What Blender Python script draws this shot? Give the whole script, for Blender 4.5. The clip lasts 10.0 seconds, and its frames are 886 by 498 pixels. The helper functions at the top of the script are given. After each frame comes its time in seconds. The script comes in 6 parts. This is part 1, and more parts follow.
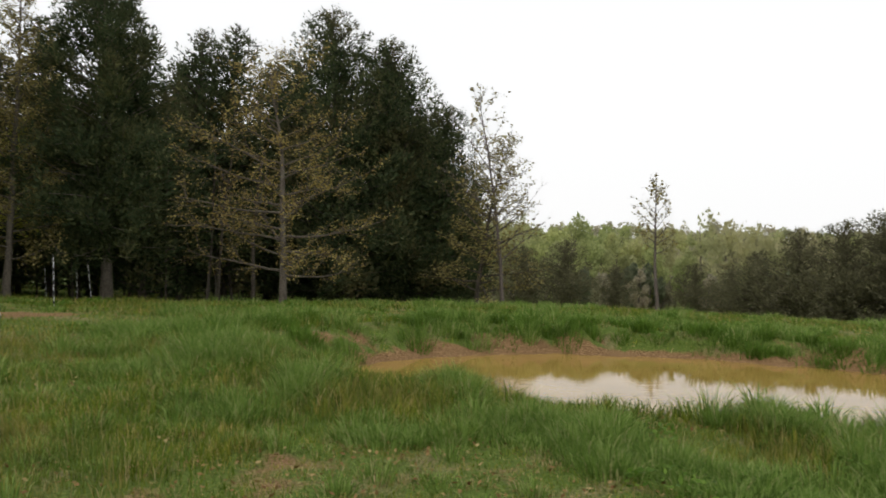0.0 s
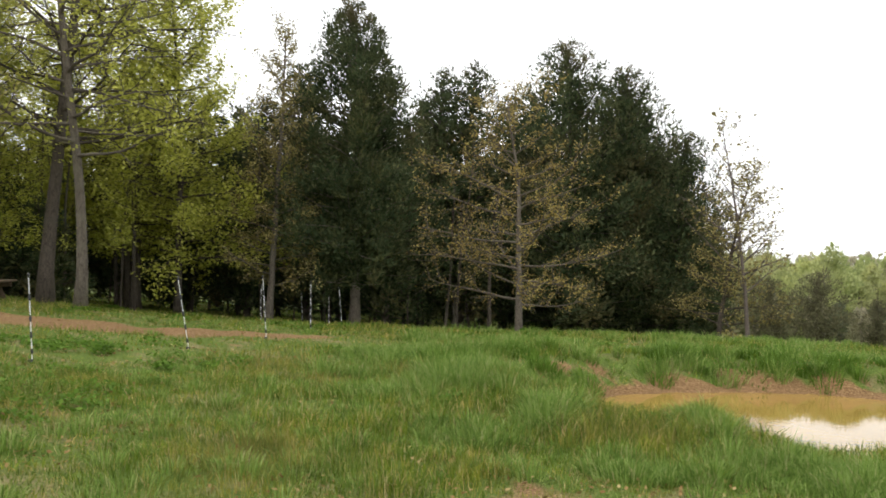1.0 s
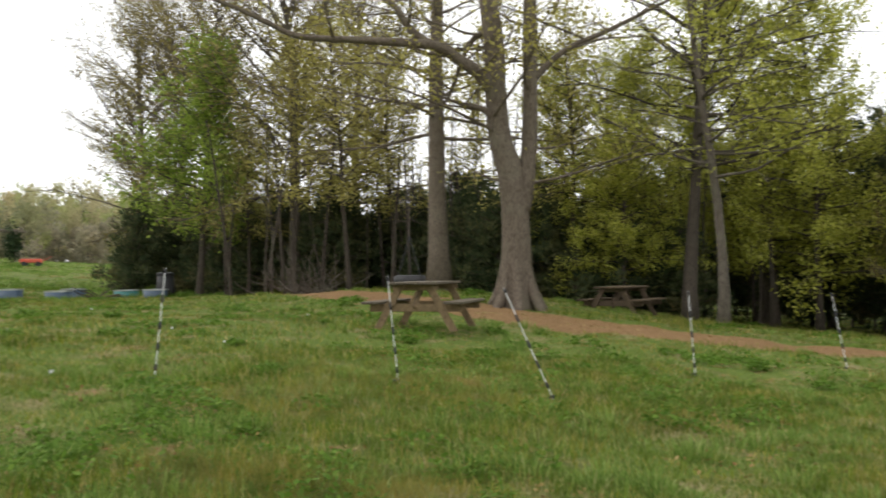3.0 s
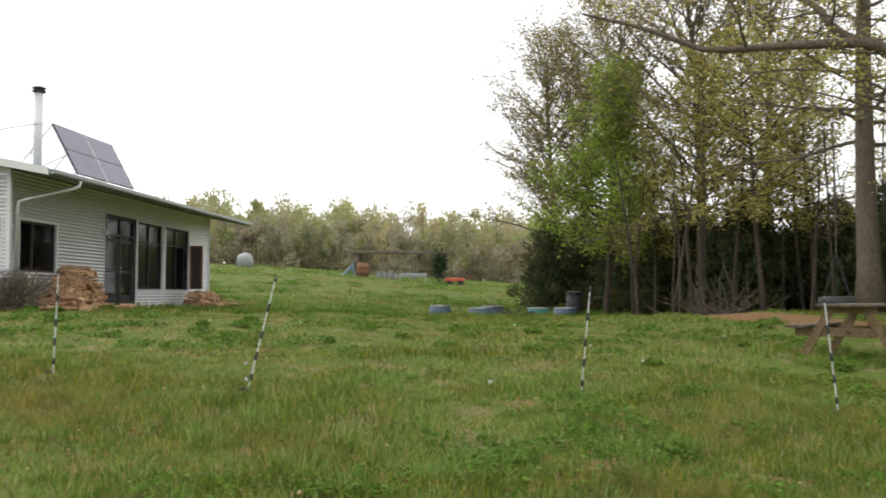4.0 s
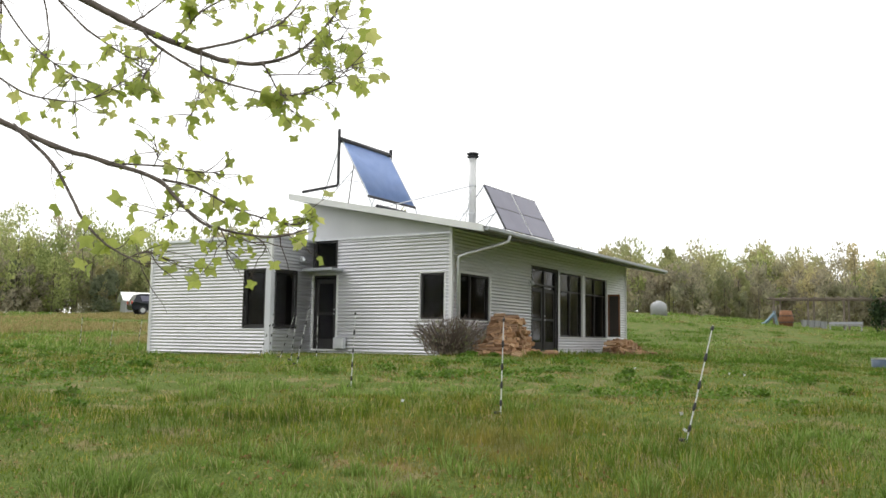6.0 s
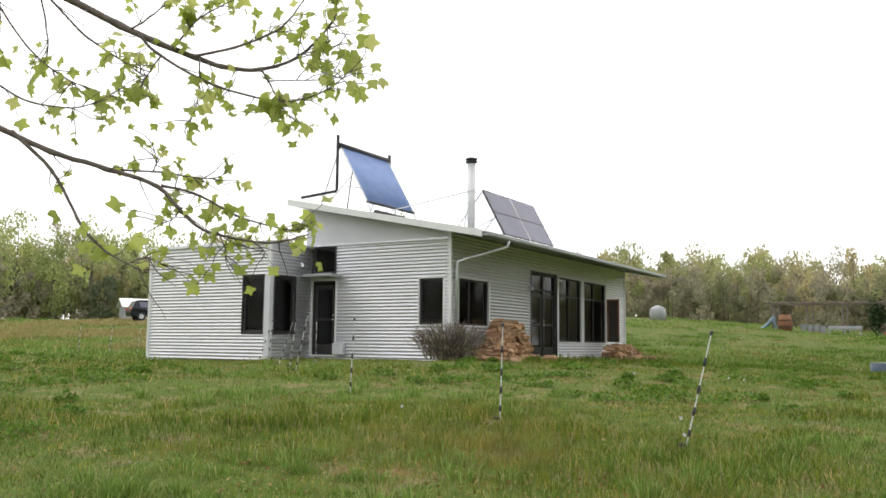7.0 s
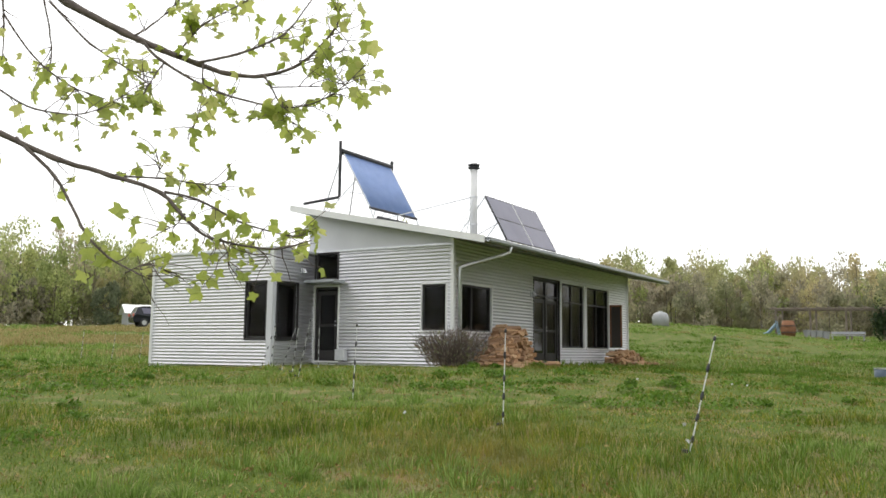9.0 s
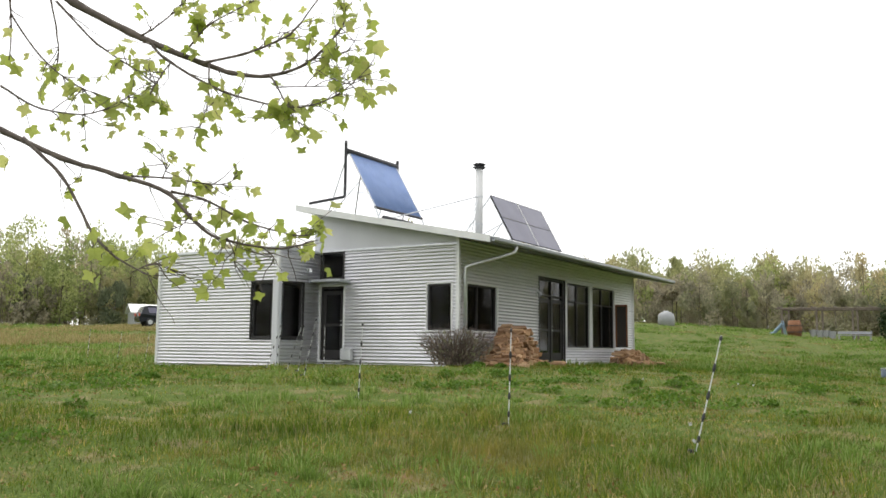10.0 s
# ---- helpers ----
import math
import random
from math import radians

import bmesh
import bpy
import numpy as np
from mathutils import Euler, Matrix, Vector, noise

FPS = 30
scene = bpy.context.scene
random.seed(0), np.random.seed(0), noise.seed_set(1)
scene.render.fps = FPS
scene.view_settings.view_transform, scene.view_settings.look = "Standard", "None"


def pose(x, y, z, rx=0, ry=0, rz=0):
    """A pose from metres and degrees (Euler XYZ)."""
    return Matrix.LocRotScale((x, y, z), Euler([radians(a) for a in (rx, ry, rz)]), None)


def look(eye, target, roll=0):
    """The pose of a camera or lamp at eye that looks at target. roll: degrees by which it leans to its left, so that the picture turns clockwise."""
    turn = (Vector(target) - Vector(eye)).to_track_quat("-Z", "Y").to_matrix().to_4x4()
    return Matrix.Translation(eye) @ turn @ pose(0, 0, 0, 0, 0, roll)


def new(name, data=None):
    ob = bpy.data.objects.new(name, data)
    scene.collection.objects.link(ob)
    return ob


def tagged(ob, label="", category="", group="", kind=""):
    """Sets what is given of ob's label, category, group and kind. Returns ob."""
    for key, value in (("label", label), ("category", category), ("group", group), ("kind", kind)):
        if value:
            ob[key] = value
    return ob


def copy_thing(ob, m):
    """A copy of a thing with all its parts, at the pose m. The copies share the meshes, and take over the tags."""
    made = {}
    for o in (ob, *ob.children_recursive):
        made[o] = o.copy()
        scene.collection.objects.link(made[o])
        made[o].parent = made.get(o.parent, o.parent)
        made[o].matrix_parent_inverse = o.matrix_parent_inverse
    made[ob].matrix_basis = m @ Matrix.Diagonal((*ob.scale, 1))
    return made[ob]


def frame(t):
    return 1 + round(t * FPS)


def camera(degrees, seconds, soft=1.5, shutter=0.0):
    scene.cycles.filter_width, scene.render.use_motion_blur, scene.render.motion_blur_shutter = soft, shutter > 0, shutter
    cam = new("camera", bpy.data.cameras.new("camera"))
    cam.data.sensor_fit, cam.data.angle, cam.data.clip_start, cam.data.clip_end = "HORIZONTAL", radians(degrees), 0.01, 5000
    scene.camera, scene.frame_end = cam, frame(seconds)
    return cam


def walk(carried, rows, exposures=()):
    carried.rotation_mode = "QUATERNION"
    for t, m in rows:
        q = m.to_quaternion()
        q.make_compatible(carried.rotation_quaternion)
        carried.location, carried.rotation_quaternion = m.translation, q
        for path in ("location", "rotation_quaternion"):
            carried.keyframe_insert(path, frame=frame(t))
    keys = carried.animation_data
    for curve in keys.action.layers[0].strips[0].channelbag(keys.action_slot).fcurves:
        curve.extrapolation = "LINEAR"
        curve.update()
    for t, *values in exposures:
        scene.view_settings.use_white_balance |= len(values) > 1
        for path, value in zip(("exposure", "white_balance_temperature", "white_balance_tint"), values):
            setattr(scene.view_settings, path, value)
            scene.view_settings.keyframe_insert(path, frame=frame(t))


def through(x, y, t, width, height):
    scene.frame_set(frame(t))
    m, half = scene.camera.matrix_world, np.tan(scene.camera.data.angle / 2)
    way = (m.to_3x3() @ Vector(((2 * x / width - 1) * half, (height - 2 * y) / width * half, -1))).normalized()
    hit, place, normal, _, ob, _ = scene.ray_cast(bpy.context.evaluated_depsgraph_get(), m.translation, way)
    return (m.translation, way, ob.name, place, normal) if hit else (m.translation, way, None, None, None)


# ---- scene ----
# Camera: turned on the spot at arm's length, eye 1.6 m above the grass.
cam = camera(54.26, 10.0, soft=1.6, shutter=0.15)
ARM, EYE = 0.45, 1.6
TURNS = [  # seconds, yaw, pitch, roll
    (0.0, -3.31, -0.94, -0.99),
    (0.5, 4.93, -0.01, -1.08),
    (1.0, 11.92, 0.71, -1.27),
    (1.5, 17.97, 0.40, -0.93),
    (2.0, 23.50, 0.24, -0.93),
    (2.2, 26.79, 0.48, -0.67),
    (3.3, 61.39, 1.99, 0.72),
    (3.5, 66.62, 2.26, 0.64),
    (4.0, 77.82, 3.00, 0.01),
    (4.5, 89.22, 3.25, 0.22),
    (5.0, 98.06, 4.34, -0.10),
    (5.5, 103.64, 5.57, -0.62),
    (5.7, 104.45, 5.86, -0.83),
    (7.0, 104.48, 6.36, -0.60),
    (7.5, 104.71, 6.52, -0.50),
    (8.0, 104.87, 6.59, -0.39),
    (8.5, 104.79, 6.68, -0.46),
    (9.0, 104.65, 6.75, -0.56),
    (9.5, 104.86, 6.87, -0.63),
    (10.0, 105.00, 6.72, -0.60),
]
walk(cam, [(t, pose(-ARM * math.sin(radians(a)), ARM * math.cos(radians(a)), EYE, 90 + p, r, a)) for t, a, p, r in TURNS],
     exposures=[(0.0, -0.22), (0.5, 0.12), (1.0, 0.50), (1.6, 0.56), (2.2, 0.47), (3.3, 0.30), (4.5, 0.32), (5.5, 0.32), (10.0, 0.32)])

# World: bright even overcast, one wide soft sun.
world = bpy.data.worlds.new("world")
scene.world = world
world.use_nodes = True
wn, wl = world.node_tree.nodes, world.node_tree.links
sky = wn.new("ShaderNodeTexSky")
sky.sky_type, sky.sun_disc = "NISHITA", False
sky.sun_elevation, sky.sun_rotation = radians(48), radians(200)
sky.air_density, sky.dust_density, sky.ozone_density = 1.0, 6.0, 1.0
veil = wn.new("ShaderNodeMixRGB")
veil.inputs[0].default_value = 0.88
veil.inputs[2].default_value = (13.0, 13.0, 13.0, 1)
wl.new(sky.outputs[0], veil.inputs[1])
wl.new(veil.outputs[0], wn["Background"].inputs[0])
wn["Background"].inputs[1].default_value = 0.1
sun = new("sun", bpy.data.lights.new("sun", "SUN"))
sun.data.energy, sun.data.angle, sun.data.color = 0.9, radians(20), (1.0, 0.96, 0.9)
sun.matrix_world = look((0, 0, 60), (38, 30, 0))

# ---- materials ----
def mat(name, build):
    m = bpy.data.materials.new(name)
    m.use_nodes = True
    nt = m.node_tree
    build(nt.nodes, nt.links, nt.nodes["Principled BSDF"])
    return m


def noise_tex(n, l, scale, detail=4.0, coord="Object", stretch=None):
    tc = n.new("ShaderNodeTexCoord")
    t = n.new("ShaderNodeTexNoise")
    t.inputs["Scale"].default_value, t.inputs["Detail"].default_value = scale, detail
    if stretch:
        mp = n.new("ShaderNodeMapping")
        mp.inputs["Scale"].default_value = stretch
        l.new(tc.outputs[coord], mp.inputs[0])
        l.new(mp.outputs[0], t.inputs[0])
    else:
        l.new(tc.outputs[coord], t.inputs[0])
    return t.outputs[0]


def ramp(n, l, fac, stops):
    r = n.new("ShaderNodeValToRGB")
    while len(r.color_ramp.elements) < len(stops):
        r.color_ramp.elements.new(0.5)
    for e, (p, c) in zip(r.color_ramp.elements, stops):
        e.position, e.color = p, (*c, 1)
    l.new(fac, r.inputs[0])
    return r.outputs[0]


def mix(n, l, fac, a, b, kind="MIX"):
    m = n.new("ShaderNodeMixRGB")
    m.blend_type = kind
    for i, v in ((0, fac), (1, a), (2, b)):
        if isinstance(v, (int, float)):
            m.inputs[i].default_value = v
        elif isinstance(v, tuple):
            m.inputs[i].default_value = (*v, 1)
        else:
            l.new(v, m.inputs[i])
    return m.outputs[0]


def bump(n, l, b, height, strength=0.3, distance=0.01):
    bm = n.new("ShaderNodeBump")
    bm.inputs["Strength"].default_value, bm.inputs["Distance"].default_value = strength, distance
    l.new(height, bm.inputs["Height"])
    l.new(bm.outputs[0], b.inputs["Normal"])


def plain(name, c1, c2, rough=0.7, metal=0.0, scale=8.0, fine=80.0, bumps=0.2, stretch=None, dist=0.005, spec=0.4):
    """Two colours in coarse and fine noise, with fine relief."""
    def build(n, l, b):
        a = noise_tex(n, l, scale, 5, stretch=stretch)
        f = noise_tex(n, l, fine, 3, stretch=stretch)
        base = ramp(n, l, a, [(0.3, c1), (0.7, c2)])
        l.new(mix(n, l, 0.25, base, mix(n, l, f, c1, c2)), b.inputs["Base Color"])
        b.inputs["Roughness"].default_value, b.inputs["Metallic"].default_value = rough, metal
        b.inputs["Specular IOR Level"].default_value = spec
        if bumps:
            bump(n, l, b, f, bumps, dist)
    return mat(name, build)


def leafy(name, stops, through=0.35, rough=0.6, patch=None, blotch=1.0):
    """Leaves: each leaf its own tint, some light passing through."""
    def build(n, l, b):
        g = n.new("ShaderNodeNewGeometry")
        c = ramp(n, l, g.outputs["Random Per Island"], stops)
        if patch:
            w = noise_tex(n, l, patch[0], 4, "Object")
            c = mix(n, l, ramp(n, l, w, [(patch[1], (0, 0, 0)), (patch[2], (1, 1, 1))]), c, patch[3])
            v = noise_tex(n, l, patch[4], 3, "Object")
            c = mix(n, l, 1.0, c, ramp(n, l, v, [(0.30, (1 - 0.45 * blotch, 1 - 0.32 * blotch, 1 - 0.4 * blotch)), (0.5, (1, 1, 1)), (0.68, (1 + 0.45 * blotch, 1 + 0.3 * blotch, 1 + 0.15 * blotch))]), "MULTIPLY")
        l.new(c, b.inputs["Base Color"])
        b.inputs["Roughness"].default_value = rough
        b.inputs["Specular IOR Level"].default_value = 0.12
        tr = n.new("ShaderNodeBsdfTranslucent")
        l.new(c, tr.inputs[0])
        ms = n.new("ShaderNodeMixShader")
        ms.inputs[0].default_value = through
        l.new(b.outputs[0], ms.inputs[1])
        l.new(tr.outputs[0], ms.inputs[2])
        l.new(ms.outputs[0], n["Material Output"].inputs[0])
    return mat(name, build)


def bark(name, c1, c2, moss):
    """Furrowed bark: plates stretched up the stem, darker cracks, grey-green lichen."""
    def build(n, l, b):
        tc, mp, vo = n.new("ShaderNodeTexCoord"), n.new("ShaderNodeMapping"), n.new("ShaderNodeTexVoronoi")
        mp.inputs["Scale"].default_value = (1, 1, 0.11)
        wob = n.new("ShaderNodeTexNoise")
        wob.inputs["Scale"].default_value = 3.0
        l.new(tc.outputs["Object"], wob.inputs[0])
        l.new(mix(n, l, 0.12, tc.outputs["Object"], wob.outputs["Color"]), mp.inputs[0])
        vo.feature = "DISTANCE_TO_EDGE"
        vo.inputs["Scale"].default_value = 24
        vo.inputs["Randomness"].default_value = 1.0
        l.new(mp.outputs[0], vo.inputs["Vector"])
        f = noise_tex(n, l, 45, 5, stretch=(1, 1, 0.3))
        w = noise_tex(n, l, 1.6, 4)
        crack = ramp(n, l, vo.outputs["Distance"], [(0.0, (0.35, 0.35, 0.35)), (0.12, (1, 1, 1))])
        c = mix(n, l, crack, c1, mix(n, l, f, c1, c2))
        c = mix(n, l, ramp(n, l, w, [(0.52, (0, 0, 0)), (0.72, (0.6, 0.6, 0.6))]), c, moss)
        l.new(c, b.inputs["Base Color"])
        b.inputs["Roughness"].default_value = 0.92
        b.inputs["Specular IOR Level"].default_value = 0.15
        bump(n, l, b, mix(n, l, 0.35, crack, f), 0.9, 0.035)
    return mat(name, build)


M_BARK = bark("bark", (0.055, 0.045, 0.036), (0.25, 0.215, 0.175), (0.20, 0.185, 0.14))
M_BARK_OAK = bark("bark_oak", (0.06, 0.048, 0.036), (0.27, 0.222, 0.172), (0.19, 0.17, 0.125))
M_BARK_DARK = bark("bark_dark", (0.035, 0.028, 0.023), (0.15, 0.125, 0.10), (0.11, 0.105, 0.08))
M_TWIG = plain("twig", (0.07, 0.055, 0.05), (0.16, 0.13, 0.11), 0.8, 0, 20, 120, 0.3)
M_CEDAR = leafy("cedar_needles", [(0.0, (0.038, 0.055, 0.026)), (0.6, (0.066, 0.088, 0.04)), (1.0, (0.125, 0.135, 0.062))], 0.3, 0.8,
                (0.35, 0.5, 0.75, (0.12, 0.095, 0.045), 1.1))
M_PINE = leafy("pine_needles", [(0.0, (0.02, 0.035, 0.018)), (0.7, (0.045, 0.075, 0.03)), (1.0, (0.08, 0.11, 0.04))], 0.15, 0.7)
# Olive brown, with some distance haze mixed into the needle colour.
M_SCRUB = leafy("scrub_cedar", [(0.0, (0.08, 0.08, 0.045)), (0.6, (0.135, 0.13, 0.07)), (1.0, (0.21, 0.195, 0.11))], 0.35, 0.8)
M_LIME = leafy("lime_leaves", [(0.0, (0.28, 0.295, 0.05)), (0.6, (0.46, 0.475, 0.085)), (1.0, (0.62, 0.62, 0.16))], 0.6)
M_SOFT = leafy("soft_olive_leaves", [(0.0, (0.25, 0.225, 0.06)), (0.6, (0.40, 0.365, 0.10)), (1.0, (0.52, 0.48, 0.17))], 0.55)
M_FRESH = leafy("fresh_leaves", [(0.0, (0.15, 0.22, 0.03)), (0.6, (0.25, 0.34, 0.05)), (1.0, (0.36, 0.44, 0.10))], 0.5)
M_OLIVE = leafy("olive_buds", [(0.0, (0.15, 0.12, 0.045)), (0.6, (0.28, 0.235, 0.08)), (1.0, (0.42, 0.37, 0.15))], 0.45)
# Far leaves: aerial haze put into the colours, paler and greyer than near ones.
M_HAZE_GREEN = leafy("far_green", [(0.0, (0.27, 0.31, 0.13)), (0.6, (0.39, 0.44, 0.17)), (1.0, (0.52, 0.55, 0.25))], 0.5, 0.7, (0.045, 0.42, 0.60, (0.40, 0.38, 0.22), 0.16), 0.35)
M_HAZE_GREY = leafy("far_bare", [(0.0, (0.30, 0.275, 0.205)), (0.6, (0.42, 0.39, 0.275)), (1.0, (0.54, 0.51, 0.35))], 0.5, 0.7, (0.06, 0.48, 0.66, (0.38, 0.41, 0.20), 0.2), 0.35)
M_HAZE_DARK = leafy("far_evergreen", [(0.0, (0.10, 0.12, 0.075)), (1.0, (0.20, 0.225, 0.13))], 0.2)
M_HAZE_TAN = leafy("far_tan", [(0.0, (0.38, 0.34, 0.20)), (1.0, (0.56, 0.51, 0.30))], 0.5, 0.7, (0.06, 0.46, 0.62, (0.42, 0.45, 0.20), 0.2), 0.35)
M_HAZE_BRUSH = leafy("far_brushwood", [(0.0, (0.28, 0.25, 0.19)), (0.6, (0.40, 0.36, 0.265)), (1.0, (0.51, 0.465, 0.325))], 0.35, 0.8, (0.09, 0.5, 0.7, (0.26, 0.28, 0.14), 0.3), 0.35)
M_GRASS = leafy("grass", [(0.0, (0.055, 0.09, 0.009)), (0.42, (0.11, 0.17, 0.018)), (0.70, (0.18, 0.24, 0.028)), (0.84, (0.29, 0.255, 0.07)), (1.0, (0.44, 0.36, 0.19))], 0.35, 0.6,
                (0.6, 0.50, 0.74, (0.23, 0.20, 0.055), 3.2))
M_REED = leafy("tall_grass", [(0.0, (0.10, 0.17, 0.03)), (0.6, (0.18, 0.28, 0.055)), (0.9, (0.29, 0.39, 0.11)), (1.0, (0.45, 0.40, 0.2))], 0.45, 0.45)
M_WEED = leafy("broad_weeds", [(0.0, (0.065, 0.13, 0.015)), (0.7, (0.11, 0.20, 0.026)), (1.0, (0.17, 0.27, 0.045))], 0.4, 0.6)
M_HAY = leafy("dry_grass", [(0.0, (0.20, 0.16, 0.06)), (0.6, (0.34, 0.28, 0.12)), (1.0, (0.46, 0.40, 0.21))], 0.35, 0.8)
M_BUD = leafy("brown_buds", [(0.0, (0.19, 0.14, 0.045)), (0.6, (0.33, 0.25, 0.08)), (1.0, (0.43, 0.37, 0.13))], 0.45)
M_STRAW = leafy("dead_leaves", [(0.0, (0.14, 0.075, 0.03)), (0.6, (0.26, 0.17, 0.07)), (1.0, (0.38, 0.30, 0.14))], 0.1, 0.9)


def build_ground(n, l, b):
    big = noise_tex(n, l, 0.35, 5)
    mid = noise_tex(n, l, 2.2, 6)
    fine = noise_tex(n, l, 38, 5)
    turf = ramp(n, l, fine, [(0.3, (0.05, 0.075, 0.015)), (0.55, (0.10, 0.145, 0.028)), (0.75, (0.18, 0.20, 0.055))])
    dry = ramp(n, l, fine, [(0.3, (0.12, 0.095, 0.045)), (0.7, (0.30, 0.25, 0.13))])
    soil = ramp(n, l, fine, [(0.28, (0.08, 0.047, 0.021)), (0.5, (0.195, 0.118, 0.056)), (0.74, (0.35, 0.23, 0.12))])
    c = mix(n, l, ramp(n, l, mid, [(0.5, (0, 0, 0)), (0.68, (0.8, 0.8, 0.8))]), turf, dry)
    at = n.new("ShaderNodeAttribute")
    at.attribute_name = "bare"
    edge = n.new("ShaderNodeMath")
    edge.operation = "MULTIPLY_ADD"
    l.new(mid, edge.inputs[0])
    edge.inputs[1].default_value = 0.9
    sub = n.new("ShaderNodeMath")
    sub.operation = "ADD"
    sub.inputs[1].default_value = -0.72
    l.new(at.outputs["Fac"], sub.inputs[0])
    l.new(sub.outputs[0], edge.inputs[2])
    c = mix(n, l, ramp(n, l, edge.outputs[0], [(0.18, (0, 0, 0)), (0.34, (1, 1, 1))]), c, soil)
    l.new(c, b.inputs["Base Color"])
    b.inputs["Roughness"].default_value = 0.95
    b.inputs["Specular IOR Level"].default_value = 0.1
    bump(n, l, b, fine, 0.7, 0.04)


M_GROUND = mat("turf_and_soil", build_ground)


def build_water(n, l, b):
    w = noise_tex(n, l, 1.2, 2)
    l.new(ramp(n, l, w, [(0.3, (0.27, 0.17, 0.045)), (0.7, (0.33, 0.215, 0.06))]), b.inputs["Base Color"])
    b.inputs["Roughness"].default_value, b.inputs["IOR"].default_value = 0.03, 1.33
    r = noise_tex(n, l, 5, 3, stretch=(1, 1.6, 1))
    bump(n, l, b, r, 0.06, 0.02)


M_WATER = mat("muddy_water", build_water)
M_SIDING = plain("galvanised_siding", (0.66, 0.66, 0.69), (0.74, 0.735, 0.765), 0.38, 0.88, 0.9, 24, 0)
M_PANEL = plain("grey_panel", (0.52, 0.53, 0.56), (0.60, 0.61, 0.64), 0.5, 0, 1.0, 25, 0.05)
M_TRIM = plain("white_trim", (0.62, 0.63, 0.63), (0.74, 0.74, 0.73), 0.5, 0.1, 2, 40, 0.05)
M_ROOF = plain("roof_metal", (0.36, 0.38, 0.40), (0.46, 0.48, 0.50), 0.4, 0.5, 2, 40, 0.05)
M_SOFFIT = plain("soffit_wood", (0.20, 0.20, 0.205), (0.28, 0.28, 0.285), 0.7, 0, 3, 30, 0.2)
M_SCREEN = plain("insect_screen", (0.035, 0.03, 0.027), (0.06, 0.05, 0.042), 0.8, 0, 30, 200, 0.1)
M_FRAME = plain("dark_frame", (0.018, 0.016, 0.017), (0.032, 0.03, 0.03), 0.5, 0, 4, 40, 0.05)
# Room shade put into the colour: near black for unlit interiors.
M_ROOM_SHADE = plain("room_shade", (0.035, 0.032, 0.03), (0.06, 0.055, 0.05), 0.9, 0, 1, 10, 0)
M_STEEL = plain("galvanised_pipe", (0.50, 0.52, 0.54), (0.66, 0.67, 0.68), 0.35, 0.7, 6, 50, 0.05)
M_BLACK = plain("black_pipe", (0.02, 0.02, 0.022), (0.045, 0.045, 0.05), 0.5, 0, 10, 80, 0.1)
def build_log(n, l, b):
    o = n.new("ShaderNodeObjectInfo")
    c = ramp(n, l, o.outputs["Random"], [(0.0, (0.09, 0.05, 0.03)), (0.35, (0.26, 0.13, 0.06)), (0.7, (0.46, 0.26, 0.12)), (1.0, (0.56, 0.40, 0.24))])
    f = noise_tex(n, l, 30, 4, stretch=(1, 0.15, 1))
    l.new(mix(n, l, 0.4, c, ramp(n, l, f, [(0.3, (0.18, 0.09, 0.045)), (0.7, (0.6, 0.42, 0.26))])), b.inputs["Base Color"])
    b.inputs["Roughness"].default_value = 0.85
    bump(n, l, b, f, 0.5, 0.01)


M_LOG = mat("split_wood", build_log)
M_TABLE = plain("weathered_wood", (0.11, 0.075, 0.04), (0.25, 0.175, 0.095), 0.8, 0, 4, 60, 0.4, (0.4, 4, 4), 0.006)
M_TABLE_TOP = plain("grey_weathered_wood", (0.06, 0.048, 0.033), (0.14, 0.115, 0.082), 0.8, 0, 4, 60, 0.4, (0.4, 4, 4), 0.006)
# Darker copy of the table wood: the trees' shade is in its colour.
M_TABLE_SHADED = plain("shaded_wood", (0.045, 0.032, 0.02), (0.13, 0.09, 0.055), 0.85, 0, 4, 60, 0.4, (0.4, 4, 4), 0.006)
M_WHITE = plain("white_plastic", (0.56, 0.57, 0.57), (0.66, 0.66, 0.66), 0.4, 0, 20, 100, 0.05)
M_RUBBER = plain("rubber", (0.015, 0.015, 0.016), (0.04, 0.04, 0.042), 0.7, 0, 10, 90, 0.2)
M_TUB_BLUE = plain("blue_tub", (0.05, 0.08, 0.12), (0.09, 0.13, 0.19), 0.5, 0, 6, 40, 0.1)
M_TUB_TEAL = plain("teal_tub", (0.03, 0.14, 0.14), (0.06, 0.22, 0.21), 0.5, 0, 6, 40, 0.1)
M_SOIL = plain("dark_soil", (0.05, 0.035, 0.025), (0.12, 0.085, 0.06), 0.95, 0, 12, 60, 0.6)
M_GREYTANK = plain("grey_tank", (0.27, 0.28, 0.29), (0.36, 0.37, 0.38), 0.5, 0, 2, 30, 0.05)
M_TANK = plain("white_tank", (0.58, 0.60, 0.60), (0.70, 0.71, 0.70), 0.5, 0, 2, 30, 0.05)
M_RED = plain("red_paint", (0.45, 0.06, 0.03), (0.58, 0.12, 0.07), 0.5, 0, 5, 40, 0.1)
M_BLUE = plain("blue_plastic", (0.16, 0.25, 0.34), (0.25, 0.35, 0.43), 0.5, 0, 5, 40, 0.1)
M_RUST = plain("rusty_metal", (0.16, 0.07, 0.035), (0.30, 0.15, 0.08), 0.8, 0.3, 6, 50, 0.3)
M_POLE = plain("old_timber", (0.10, 0.08, 0.06), (0.22, 0.185, 0.15), 0.9, 0, 5, 40, 0.4)
